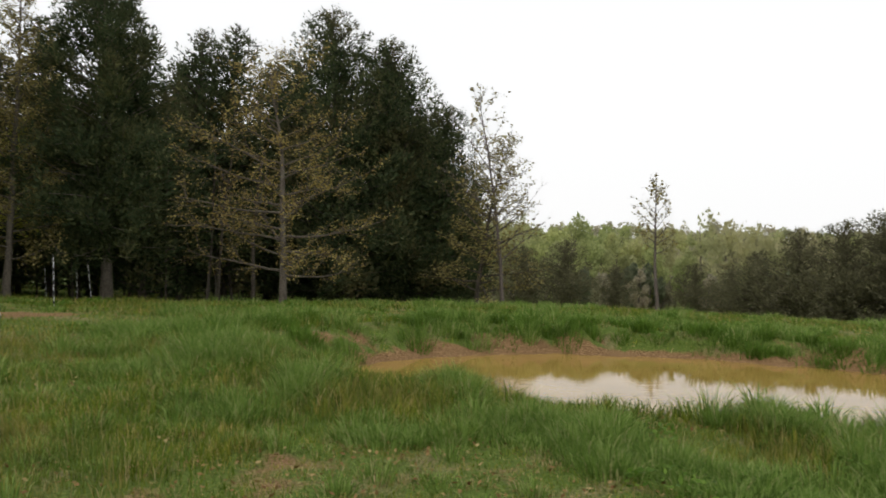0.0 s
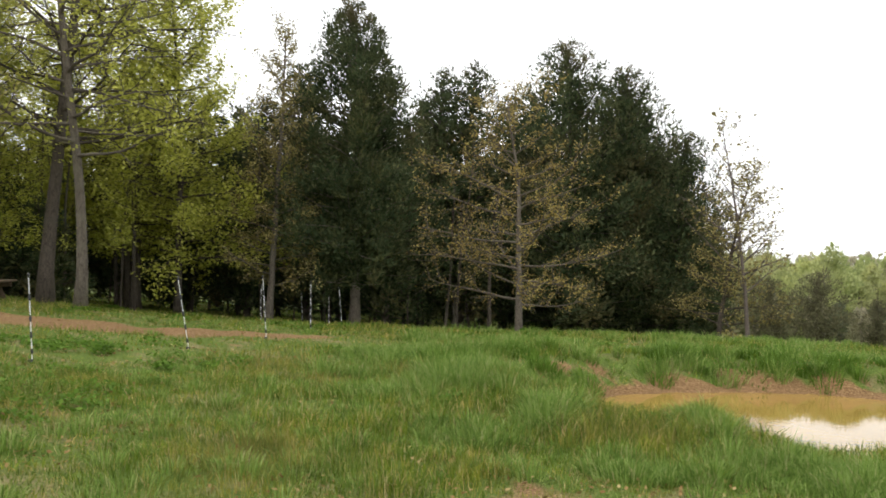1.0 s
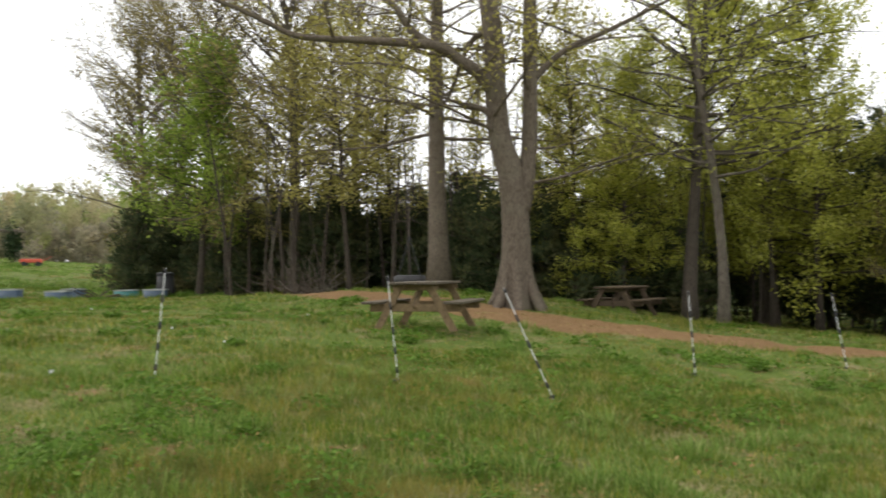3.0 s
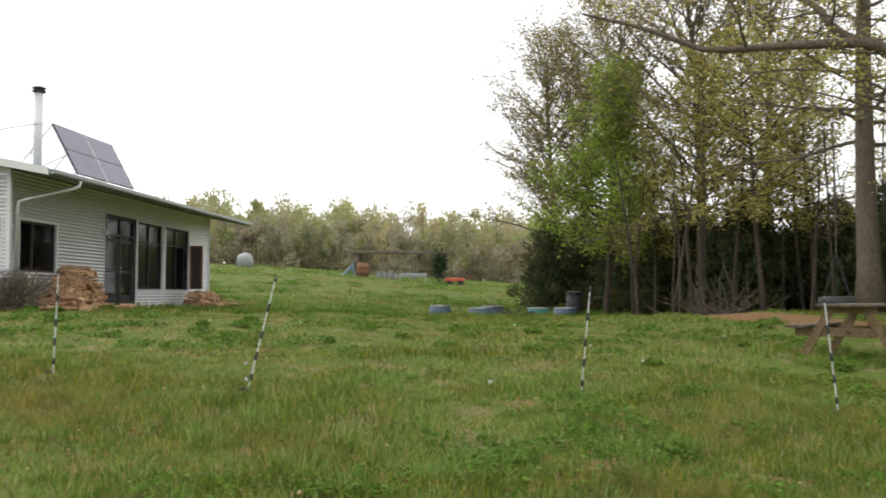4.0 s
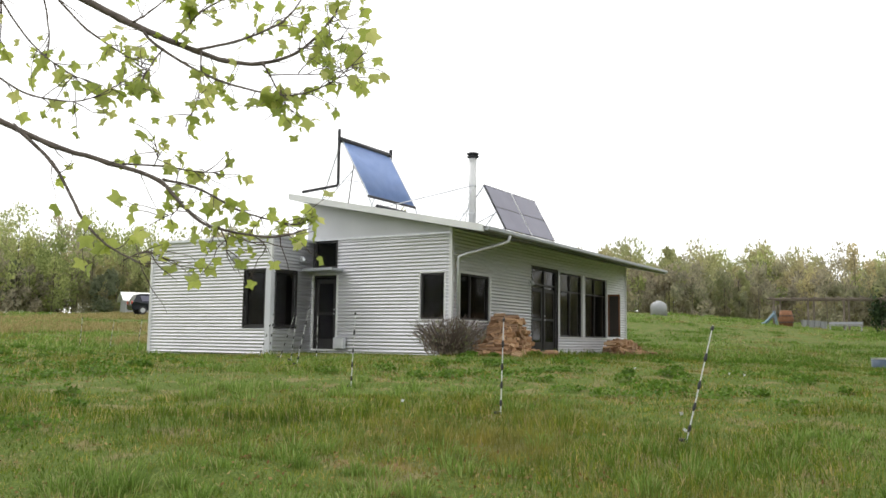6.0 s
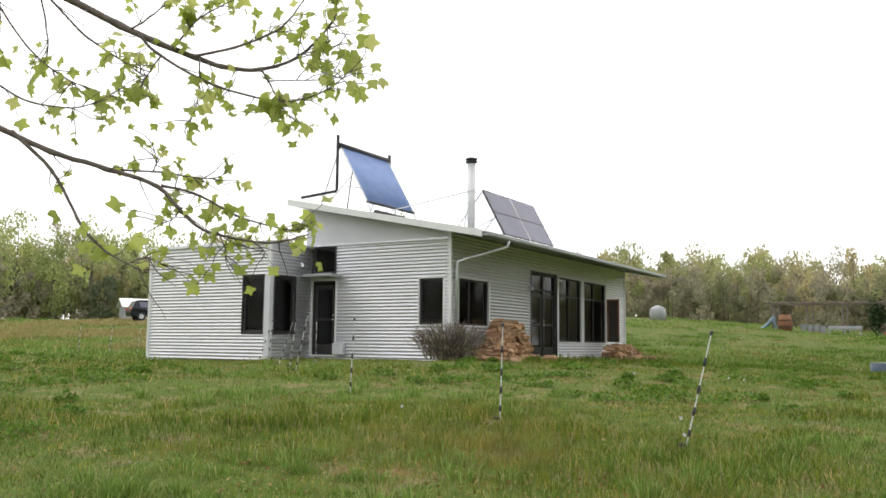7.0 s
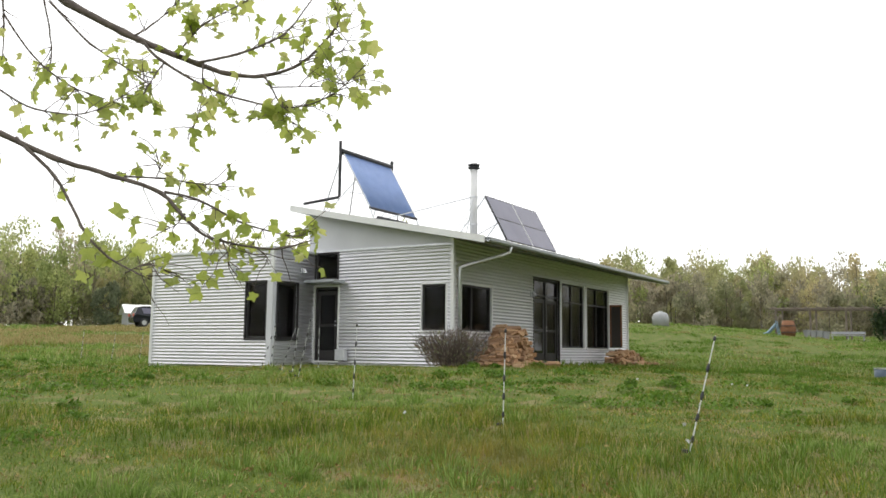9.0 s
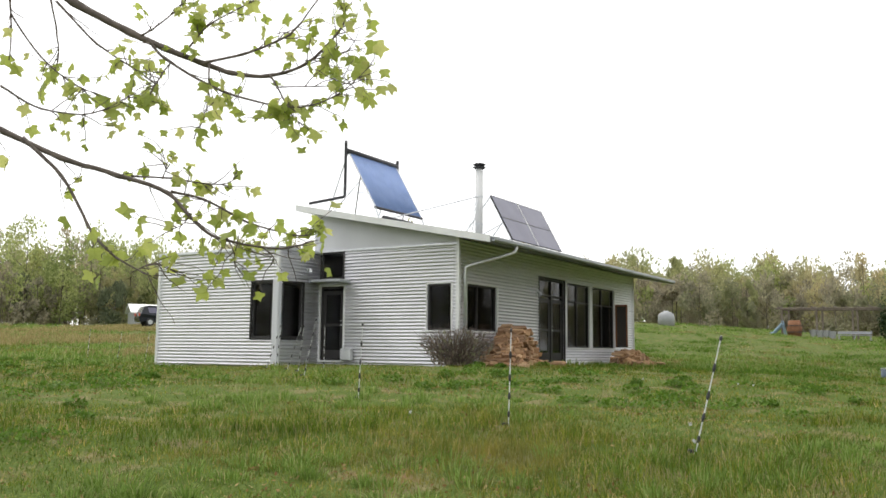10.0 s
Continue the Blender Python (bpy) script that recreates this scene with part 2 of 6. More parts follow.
M_CAR = plain("black_car_paint", (0.012, 0.014, 0.02), (0.022, 0.025, 0.032), 0.2, 0.2, 3, 20, 0.0)
M_SHRUB = leafy("shrub_twigs", [(0.0, (0.16, 0.12, 0.10)), (0.6, (0.28, 0.23, 0.19)), (1.0, (0.22, 0.24, 0.12))], 0.1, 0.8)


def build_glass(n, l, b):
    b.inputs["Base Color"].default_value = (0.20, 0.20, 0.20, 1)
    b.inputs["Roughness"].default_value, b.inputs["IOR"].default_value = 0.03, 1.25
    b.inputs["Transmission Weight"].default_value = 1.0


M_GLASS = mat("window_glass", build_glass)


def build_pv(n, l, b):
    w = noise_tex(n, l, 0.8, 3)
    l.new(ramp(n, l, w, [(0.3, (0.13, 0.125, 0.18)), (0.7, (0.165, 0.16, 0.22))]), b.inputs["Base Color"])
    b.inputs["Roughness"].default_value = 0.2
    b.inputs["Specular IOR Level"].default_value = 0.3


M_PV = mat("solar_cells", build_pv)
M_TUBE = plain("vacuum_tube", (0.20, 0.30, 0.56), (0.27, 0.38, 0.66), 0.25, 0.0, 3, 30, 0, spec=0.8)

# ---- mesh tools ----
class Geo:
    """Collects vertices and faces for one mesh."""
    def __init__(self):
        self.v, self.f, self.n = [], [], 0

    def add(self, v, f):
        v = np.asarray(v, float).reshape(-1, 3)
        self.v.append(v)
        self.f.extend([tuple(i + self.n for i in q) for q in f])
        self.n += len(v)
        return self

    def box(self, a, b, m=None):
        (x0, y0, z0), (x1, y1, z1) = a, b
        v = np.array([(x, y, z) for x in (x0, x1) for y in (y0, y1) for z in (z0, z1)], float)
        if m is not None:
            v = np.array([m @ Vector(p) for p in v])
        f = [(0, 1, 3, 2), (4, 6, 7, 5), (0, 4, 5, 1), (2, 3, 7, 6), (0, 2, 6, 4), (1, 5, 7, 3)]
        return self.add(v, [q[::-1] for q in f] if m is not None and m.determinant() < 0 else f)

    def slab(self, a, b, c=0.01, m=None):
        """A box with chamfered edges."""
        a, b = np.array(a, float), np.array(b, float)
        c = min(c, 0.45 * min(b - a))
        bm = bmesh.new()
        bmesh.ops.create_cube(bm, size=1.0)
        for vv in bm.verts:
            vv.co = Vector(((a + b) / 2 + np.array(vv.co) * (b - a)).tolist())
        bmesh.ops.bevel(bm, geom=bm.edges[:], offset=c, segments=1, affect="EDGES")
        bm.verts.index_update()
        v = [vv.co.copy() for vv in bm.verts]
        if m is not None:
            v = [m @ p for p in v]
        f = [[q.index for q in ff.verts] for ff in bm.faces]
        if m is not None and m.determinant() < 0:
            f = [q[::-1] for q in f]
        bm.free()
        return self.add(np.array([tuple(p) for p in v]), f)

    def tube(self, pts, radii, sides=6, caps=True):
        pts = np.asarray(pts, float)
        k = len(pts)
        radii = np.broadcast_to(np.asarray(radii, float), (k,))
        d = np.gradient(pts, axis=0)
        d /= np.linalg.norm(d, axis=1)[:, None] + 1e-9
        ref = np.array([0.0, 0.0, 1.0]) if abs(d[0][2]) < 0.9 else np.array([1.0, 0.0, 0.0])
        u = np.cross(d, ref)
        u /= np.linalg.norm(u, axis=1)[:, None] + 1e-9
        w = np.cross(d, u)
        a = np.linspace(0, 2 * np.pi, sides, endpoint=False)
        v = pts[:, None] + radii[:, None, None] * (np.cos(a)[None, :, None] * u[:, None] + np.sin(a)[None, :, None] * w[:, None])
        f = [(i * sides + j, i * sides + (j + 1) % sides, (i + 1) * sides + (j + 1) % sides, (i + 1) * sides + j) for i in range(k - 1) for j in range(sides)]
        if caps:
            f += [tuple(range(sides))[::-1], tuple(range((k - 1) * sides, k * sides))]
        return self.add(v, f)

    def mesh(self, name, smooth=False):
        me = bpy.data.meshes.new(name)
        me.from_pydata(np.concatenate(self.v).tolist() if self.v else [], [], self.f)
        if smooth:
            me.polygons.foreach_set("use_smooth", [True] * len(me.polygons))
        me.update()
        return me


def part(name, g, material, parent=None, label="", smooth=False):
    me = g if isinstance(g, bpy.types.Mesh) else g.mesh(name, smooth)
    if not me.materials:
        me.materials.append(material)
    ob = new(name, me)
    ob.parent = parent
    if label:
        tagged(ob, label)
    return ob


def thing(name, m, label, category, group="", kind=""):
    ob = new(name)
    ob.empty_display_size = 0.2
    ob.matrix_world = m
    return tagged(ob, label, category, group, kind)


def fast_mesh(name, v, faces_per, material, smooth=False):
    """A mesh from an array of separate faces with faces_per corners each."""
    v = np.asarray(v, np.float32).reshape(-1, 3)
    nf = len(v) // faces_per
    me = bpy.data.meshes.new(name)
    me.vertices.add(len(v))
    me.vertices.foreach_set("co", v.ravel())
    me.loops.add(nf * faces_per)
    me.loops.foreach_set("vertex_index", np.arange(nf * faces_per, dtype=np.int32))
    me.polygons.add(nf)
    me.polygons.foreach_set("loop_start", np.arange(0, nf * faces_per, faces_per, dtype=np.int32))
    me.update(calc_edges=True)
    me.materials.append(material)
    return me


def vnoise(x, y, seed=0):
    """Smooth lattice noise from 0 to 1."""
    x, y = np.asarray(x, float), np.asarray(y, float)
    xi, yi = np.floor(x), np.floor(y)
    fx, fy = x - xi, y - yi
    fx, fy = fx * fx * (3 - 2 * fx), fy * fy * (3 - 2 * fy)

    def h(a, b):
        s = np.sin(a * 127.1 + b * 311.7 + seed * 74.7) * 43758.5453
        return s - np.floor(s)
    return (h(xi, yi) * (1 - fx) + h(xi + 1, yi) * fx) * (1 - fy) + (h(xi, yi + 1) * (1 - fx) + h(xi + 1, yi + 1) * fx) * fy


def sstep(a, b, x):
    t = np.clip((np.asarray(x, float) - a) / (b - a), 0, 1)
    return t * t * (3 - 2 * t)


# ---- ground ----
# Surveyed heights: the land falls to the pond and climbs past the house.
SPOTS = np.array([
    (0, 0, 0.0), (-8.4, 0.2, 0.71), (-6.2, 6.1, 0.42), (-6.8, 9.3, 0.26), (-7.4, 22, -0.2),
    (-9.7, -1.9, 0.83), (-11.7, -4.3, 0.95), (-14.9, -6.5, 1.1), (-22.7, -5.7, 1.24), (-10.5, 8.6, 0.6), (-14.2, 13.3, 0.88), (-20, 15.6, 1.15),
    (-8.3, 26, -0.6), (-3, 24.3, -0.42), (-14, 19.5, 0.18), (3, 29, -0.75), (11.4, 36.7, -1.6), (-19, 7.5, 0.86), (-34, 7.5, 0.82), (-26, 12, 0.85), (-75, 12, 2.9),
    (-75, -0.9, 3.95), (-23.8, -15.4, 1.10), (-22.4, -10.8, 1.12), (-20.5, -12.0, 1.05), (-68, -45, 3.5), (3.5, 18.1, -0.05), (0.3, 5.4, 0.06), (12, 5, -0.3), (8, -10, 0.3), (-10, -20, 1.3), (30, 60, -4), (60, 10, -2), (-30, 60, -1)])


def spline_fit():
    p, z = SPOTS[:, :2] / 20, SPOTS[:, 2]
    r2 = ((p[:, None] - p[None]) ** 2).sum(-1)
    k = 0.5 * r2 * np.log(r2 + 1e-9) + 0.02 * np.eye(len(p))
    q = np.c_[np.ones(len(p)), p]
    a = np.block([[k, q], [q.T, np.zeros((3, 3))]])
    return np.linalg.solve(a, np.r_[z, 0, 0, 0])


TPS = spline_fit()
POND_Z = -0.40
POND = np.array([(-0.9, 12.7), (0.1, 14.0), (1.0, 14.6), (2.5, 14.95), (3.9, 14.8), (5.2, 14.4), (6.4, 13.7), (7.6, 12.9), (9.4, 11.4), (9.6, 8.8),
                 (8.0, 8.0), (5.2, 8.1), (3.5, 8.5), (2.1, 9.1), (1.1, 9.8), (0.1, 10.6), (-0.75, 11.6)])


def closed_spline(p, per=6):
    out = []
    k = len(p)
    for i in range(k):
        a, b, c, d = p[i - 1], p[i], p[(i + 1) % k], p[(i + 2) % k]
        for t in np.arange(per) / per:
            out.append(0.5 * (2 * b + (c - a) * t + (2 * a - 5 * b + 4 * c - d) * t * t + (3 * b - a - 3 * c + d) * t ** 3))
    return np.array(out)


SHORE = closed_spline(POND)


def shore_dist(x, y):
    """Distance to the pond's edge, negative over the water."""
    p = np.stack([np.ravel(x), np.ravel(y)], -1)
    best, inside = np.full(len(p), 1e9), np.zeros(len(p), bool)
    for a, b in zip(SHORE, np.roll(SHORE, -1, 0)):
        e = b - a
        t = np.clip(((p - a) @ e) / (e @ e), 0, 1)
        best = np.minimum(best, ((p - a - t[:, None] * e) ** 2).sum(1))
        hit = ((a[1] > p[:, 1]) != (b[1] > p[:, 1])) & (p[:, 0] < e[0] * (p[:, 1] - a[1]) / (e[1] if abs(e[1]) > 1e-9 else 1e-9) + a[0])
        inside ^= hit
    return (np.sqrt(best) * np.where(inside, -1, 1)).reshape(np.shape(x))


def height(x, y):
    x, y = np.asarray(x, float), np.asarray(y, float)
    r = np.hypot(x, y) + 1e-9
    k = np.minimum(1, 85 / r)
    px, py = x * k / 20, y * k / 20
    z = TPS[-3] + TPS[-2] * px + TPS[-1] * py
    for (sx, sy, _), w in zip(SPOTS, TPS):
        r2 = (px - sx / 20) ** 2 + (py - sy / 20) ** 2
        z = z + w * 0.5 * r2 * np.log(r2 + 1e-9)
    z = z + (vnoise(x * 0.8, y * 0.8, 3) - 0.5) * 0.10 * sstep(2, 6, r) + (vnoise(x * 2.6, y * 2.6, 5) - 0.5) * 0.05
    near = (np.abs(x - 4) < 12) & (np.abs(y - 12) < 10)
    if np.any(near):
        s = shore_dist(x, y) + (vnoise(x * 2.1, y * 2.1, 9) - 0.5) * 0.5
        bank = POND_Z - 0.02 + np.clip(s, 0, None) * 0.55
        pond = np.where(s < 0, POND_Z + np.maximum(-0.7, 0.6 * s) - 0.02, z * sstep(0, 1.7, s) + np.minimum(bank, z + 0.1) * (1 - sstep(0, 1.7, s)))
        z = np.where(near, pond, z)
    return z


def gz(x, y):
    return float(height(np.array([x]), np.array([y]))[0])


def polar(az, d):
    return -d * math.sin(radians(az)), d * math.cos(radians(az))


def bare_amount(x, y):
    """Trodden or bare soil: the pond's banks, the track under the oaks, patches in the lawn."""
    s = shore_dist(x, y)
    b = 0.95 * (1 - sstep(0.05, 0.42, s))
    far_bank = sstep(9, 12, y) * (1 - sstep(0.5, 1.7, s)) * (0.12 + 0.5 * sstep(0.45, 0.7, vnoise(x * 1.7, y * 1.7, 23)))
    way = np.array([(-5.8, 15.2), (-9.0, 13.5), (-11.4, 12.1), (-14.9, 11.6), (-22.0, 12.6), (-33.0, 15.5)])
    for a, c, w in zip(way, way[1:], (0.8, 1.35, 1.5, 1.35, 1.3)):
        e = c - a
        t = np.clip(((x - a[0]) * e[0] + (y - a[1]) * e[1]) / (e @ e), 0, 1)
        d = np.hypot(x - a[0] - t * e[0], y - a[1] - t * e[1])
        b = np.maximum(b, 1.0 * (1 - sstep(w * 0.55, w, d)))
    b = np.maximum(b, far_bank)
    return np.clip(np.maximum(b, 0.44 * sstep(0.70, 0.86, vnoise(x * 1.3, y * 1.3, 21))), 0, 1)


def build_ground_sheet():
    rad = np.unique(np.r_[np.linspace(0, 4, 10), np.geomspace(4, 45, 165), np.geomspace(45, 1800, 40)])
    ang = np.linspace(0, 2 * np.pi, 541)[:-1]
    rr, aa = np.meshgrid(rad[1:], ang, indexing="ij")
    x, y = rr * np.cos(aa), rr * np.sin(aa)
    z = height(x, y)
    v = np.c_[np.r_[0, x.ravel()], np.r_[0, y.ravel()], np.r_[gz(0, 0), z.ravel()]]
    k, n = rr.shape
    i, j = np.meshgrid(np.arange(k - 1), np.arange(n), indexing="ij")
    q = np.stack([1 + i * n + j, 1 + (i + 1) * n + j, 1 + (i + 1) * n + (j + 1) % n, 1 + i * n + (j + 1) % n], -1).reshape(-1, 4)
    f = q.tolist() + [(0, 1 + t, 1 + (t + 1) % n) for t in range(n)]
    me = bpy.data.meshes.new("ground")
    me.from_pydata(v.tolist(), [], f)
    me.polygons.foreach_set("use_smooth", [True] * len(me.polygons))
    at = me.attributes.new("bare", "FLOAT", "POINT")
    at.data.foreach_set("value", bare_amount(v[:, 0], v[:, 1]).astype(np.float32))
    me.materials.append(M_GROUND)
    tagged(new("ground", me), "grassy sloping ground with bare reddish soil patches", "ground", kind="structure")


build_ground_sheet()
g = Geo()
g.add(np.c_[SHORE + (SHORE - SHORE.mean(0)) * 0.12, np.full(len(SHORE), POND_Z)], [tuple(range(len(SHORE)))])
tagged(part("water", g, M_WATER), "muddy ochre pond water, still and reflecting the sky", "water", kind="structure")

# ---- trees ----
def walk_path(rng, p, d, length, n, wob, lift=0.0):
    p, d = np.array(p, float), np.array(d, float)
    d = d / np.linalg.norm(d)
    pts = [p.copy()]
    for _ in range(n):
        d = d + rng.normal(0, wob, 3) + np.array([0, 0, lift])
        d = d / np.linalg.norm(d)
        p = p + d * length / n
        pts.append(p.copy())
    return np.array(pts)


def leaf_quads(rng, c, size, flat=0.4, slim=0.6):
    """Diamond leaves of mixed tilt about the centres c."""
    k = len(c)
    nrm = rng.normal(0, 1, (k, 3)) + np.array([0, 0, flat * 2])
    nrm /= np.linalg.norm(nrm, axis=1)[:, None]
    u = np.cross(nrm, rng.normal(0, 1, (k, 3)))
    u /= np.linalg.norm(u, axis=1)[:, None] + 1e-9
    w = np.cross(nrm, u)
    s = size * rng.uniform(0.6, 1.35, k)[:, None]
    return np.stack([c + u * s, c + w * s * slim, c - u * s, c - w * s * slim], 1)


def frond_quads(rng, c, d, size, slim=0.24):
    """Sprays that point along d from c."""
    k = len(c)
    d = d + rng.normal(0, 0.35, (k, 3))
    d /= np.linalg.norm(d, axis=1)[:, None]
    w = np.cross(d, rng.normal(0, 1, (k, 3)))
    w /= np.linalg.norm(w, axis=1)[:, None] + 1e-9
    s = size * rng.uniform(0.5, 1.4, k)[:, None]
    return np.stack([c - d * s * 0.3, c + w * s * slim, c + d * s, c - w * s * slim], 1)


def deciduous(seed, H, r0, base, spread, limbs, leaves, leaf, elev=(15, 65), lean=(0, 0), shape=0.7, fork=0, wob=0.10, sub=6, clump=0.25, own=None, twig=1.0):
    """Wood and leaf meshes of a broadleaved tree standing at the origin: height, trunk radius, lowest limb, reach of the limbs, their number."""
    rng = np.random.default_rng(seed)
    wood = Geo()
    anchors = []
    trunks = [(np.array([0, 0, -0.3]), np.array([lean[0], lean[1], 1.0]), H + 0.3, r0)]
    stems = []
    for path, rad in own or ():
        wood.tube(path, rad, 12)
        stems.append((np.array(path), np.array(rad)))
    for p, d, length, r in () if own else trunks:
        path = walk_path(rng, p, d, length, 12, 0.035)
        rad = r * (1 - np.linspace(0, 1, 13) * 0.93) ** 0.85
        rad[0] *= 1.5
        rad[1] *= 1.08
        wood.tube(path, rad, 9)
        stems.append((path, rad))
        for kf in range(fork):
            i = 3 + kf
            a = rng.uniform(0, 6.28)
            p2 = walk_path(rng, path[i], (math.cos(a) * 0.35, math.sin(a) * 0.35, 1), length * (1 - i / 13), 10, 0.05)
            r2 = rad[i] * 0.75 * (1 - np.linspace(0, 1, 11) * 0.92)
            wood.tube(p2, r2, 8)
            stems.append((p2, r2))
    for i in range(limbs):
        path, rad = stems[i % len(stems)]
        lo = base / H if path is stems[0][0] else 0.1
        f = lo + (0.98 - lo) * ((i + rng.uniform(0, 1)) / limbs)
        k = f * (len(path) - 1)
        a, b = path[int(k)], path[min(int(k) + 1, len(path) - 1)]
        p = a + (b - a) * (k - int(k))
        q = (f - lo) / (1 - lo)
        length = spread * (1 - q ** 1.5 * shape) * rng.uniform(0.65, 1.15)
        az = i * 2.4 + rng.uniform(-0.5, 0.5)
        el = radians(elev[0] + (elev[1] - elev[0]) * q + rng.uniform(-8, 8))
        d = (math.cos(az) * math.cos(el), math.sin(az) * math.cos(el), math.sin(el))
        lp = walk_path(rng, p, d, length, 7, wob, 0.02)
        lr = max(0.012, min(rad[int(k)] * 0.5, 0.011 + length * 0.010))
        wood.tube(lp, lr * (1 - np.linspace(0, 1, 8) * 0.8), 5, False)
        for j in range(sub):
            t = 1 + 6 * (j + rng.uniform(0, 1)) / sub
            sp = lp[int(t)] + (lp[min(int(t) + 1, 7)] - lp[int(t)]) * (t - int(t))
            sd = (lp[-1] - lp[0]) / length + rng.normal(0, 0.55, 3) + np.array([0, 0, 0.12])
            sl = length * rng.uniform(0.18, 0.38)
            spth = walk_path(rng, sp, sd, sl, 4, 0.13)
            wood.tube(spth, lr * 0.35 * (1 - np.linspace(0, 1, 5) * 0.7), 3, False)
            anchors.append((spth, sl))
            for _ in range(3):
                m = rng.integers(1, 4)
                tp = walk_path(rng, spth[m], sd + rng.normal(0, 0.6, 3), sl * 0.5, 2, 0.2)
                wood.tube(tp, [lr * 0.16, lr * 0.13, lr * 0.06], 3, False)
                anchors.append((tp, sl * 0.5))
    w = np.array([s for _, s in anchors])
    pick = rng.choice(len(anchors), leaves, p=w / w.sum())
    c = np.empty((leaves, 3))
    for i, k in enumerate(pick):
        pth = anchors[k][0]
        m = rng.integers(0, len(pth) - 1)
        c[i] = pth[m] + (pth[m + 1] - pth[m]) * rng.uniform()
    c += rng.normal(0, clump * 0.5, c.shape)
    return wood, leaf_quads(rng, c, leaf)


def conifer(seed, H, r0, base, spread, sprays, size, power=0.75, lumps=0.35, bare=0.0, trunk_lean=0.0):
    """Wood and spray meshes of a cedar or pine: dense layered crown from base to the pointed top."""
    rng = np.random.default_rng(seed)
    wood = Geo()
    path = walk_path(rng, (0, 0, -0.3), (trunk_lean, 0, 1), H + 0.2, 10, 0.02)
    rad = r0 * (1 - np.linspace(0, 1, 11) * 0.95)
    rad[0] *= 1.4
    wood.tube(path, rad, 8)
    boughs = int(150 * (H - base) / 8)
    c, d = [], []
    mean = spread / (1 + power)
    for i in range(boughs):
        q = (i + rng.uniform()) / boughs
        h = base + (H - base) * q
        reach = spread * (1 - q) ** power * rng.uniform(1 - lumps, 1 + lumps * 0.4) + 0.10
        reach *= min(1.0, 0.45 + q * 4)
        az = i * 2.39996 + rng.uniform(-0.4, 0.4)
        k = min(9, int(h / H * 10))
        p0 = path[k] + (path[k + 1] - path[k]) * (h / H * 10 - k)
        el = radians(-5 + 45 * q + rng.uniform(-12, 12))
        dr = np.array([math.cos(az) * math.cos(el), math.sin(az) * math.cos(el), math.sin(el)])
        bp = walk_path(rng, p0, dr, reach, 4, 0.1, 0.05)
        wood.tube(bp, 0.03 * (1 - np.linspace(0, 1, 5) * 0.8), 3, False)
        per = max(6, int(sprays / boughs * (reach / mean) ** 0.9))
        lobes = max(2, int(2 + reach * 2.0))
        t = np.r_[1.0, rng.uniform(max(bare, 0.06), 1.0, lobes - 1)] * 3.999
        m = t.astype(int)
        heart = bp[m] + (bp[m + 1] - bp[m]) * (t - m)[:, None] + rng.normal(0, 0.07 * reach + 0.02, (lobes, 3))
        wide = (0.10 + 0.13 * reach) * rng.uniform(0.7, 1.25, lobes)
        k = rng.integers(0, lobes, per)
        e = rng.normal(0, 1, (per, 3))
        e /= np.linalg.norm(e, axis=1)[:, None]
        pos = heart[k] + e * (wide[k] * rng.uniform(0.1, 1.0, per) ** 0.5)[:, None] * np.array([1, 1, 1.1])
        c.append(pos)
        d.append(e * 0.8 + dr * 0.5 + np.array([0, 0, 0.75]))
    c, d = np.concatenate(c), np.concatenate(d)
    return wood, frond_quads(rng, c, d, size * (0.6 + 0.4 * np.clip((H - c[:, 2:]) / 2.5, 0, 1)))


def plant(name, label, category, made, leaf_mat, bark, x, y, rot=0.0, group="", sink=0.05, crown="crown"):
    wood, leaves = made
    t = thing(name, pose(x, y, gz(x, y) - sink, 0, 0, rot), label, category, group)
    part("trunk", wood, bark, t, smooth=True)
    part(crown, fast_mesh(crown, leaves, 4, leaf_mat), leaf_mat, t)
    return t


def again(t, x, y, rot, scale=1.0):
    o = copy_thing(t, pose(x, y, gz(x, y) - 0.05, 0, 0, rot))
    o.scale = (scale, scale, scale)
    return o


EVER, BROAD = "evergreens at the wood's edge", "broadleaved trees at the wood's edge"
# The row beyond the pond
X, Y = polar(17.6, 27.4)
cedar = plant("cedar_tree", "tall dense dark-green cedar with a pale peeling trunk", "tree", conifer(1, 10.3, 0.19, 1.7, 3.1, 70000, 0.105, 0.58, 0.2), M_CEDAR, M_BARK, X, Y, 0, EVER)
X, Y = polar(3.1, 31.0)
cedar_wide = plant("cedar_tree", "broad dark-green cedar with an uneven crown", "tree", conifer(2, 10.3, 0.2, 0.6, 3.5, 40000, 0.135, 0.52, 0.28), M_CEDAR, M_BARK_DARK, X, Y, 0, EVER)
X, Y = polar(-0.6, 32.5)
again(cedar_wide, X, Y, 70, 0.93)
for az, d, rot, s in ((-2.8, 32.0, 170, 0.70), (1.4, 34, 240, 0.9), (-1.7, 34, 300, 0.74), (5.2, 32.5, 20, 0.86), (-4.0, 33, 100, 0.48)):
    X, Y = polar(az, d)
    again(cedar_wide, X, Y, rot, s)
X, Y = polar(10.8, 31.5)
cedar_thin = plant("cedar_tree", "slender dark-green cedar with a pointed top", "tree", conifer(3, 9.5, 0.15, 0.8, 2.5, 18000, 0.145, 0.6, 0.32), M_CEDAR, M_BARK_DARK, X, Y, 0, EVER)
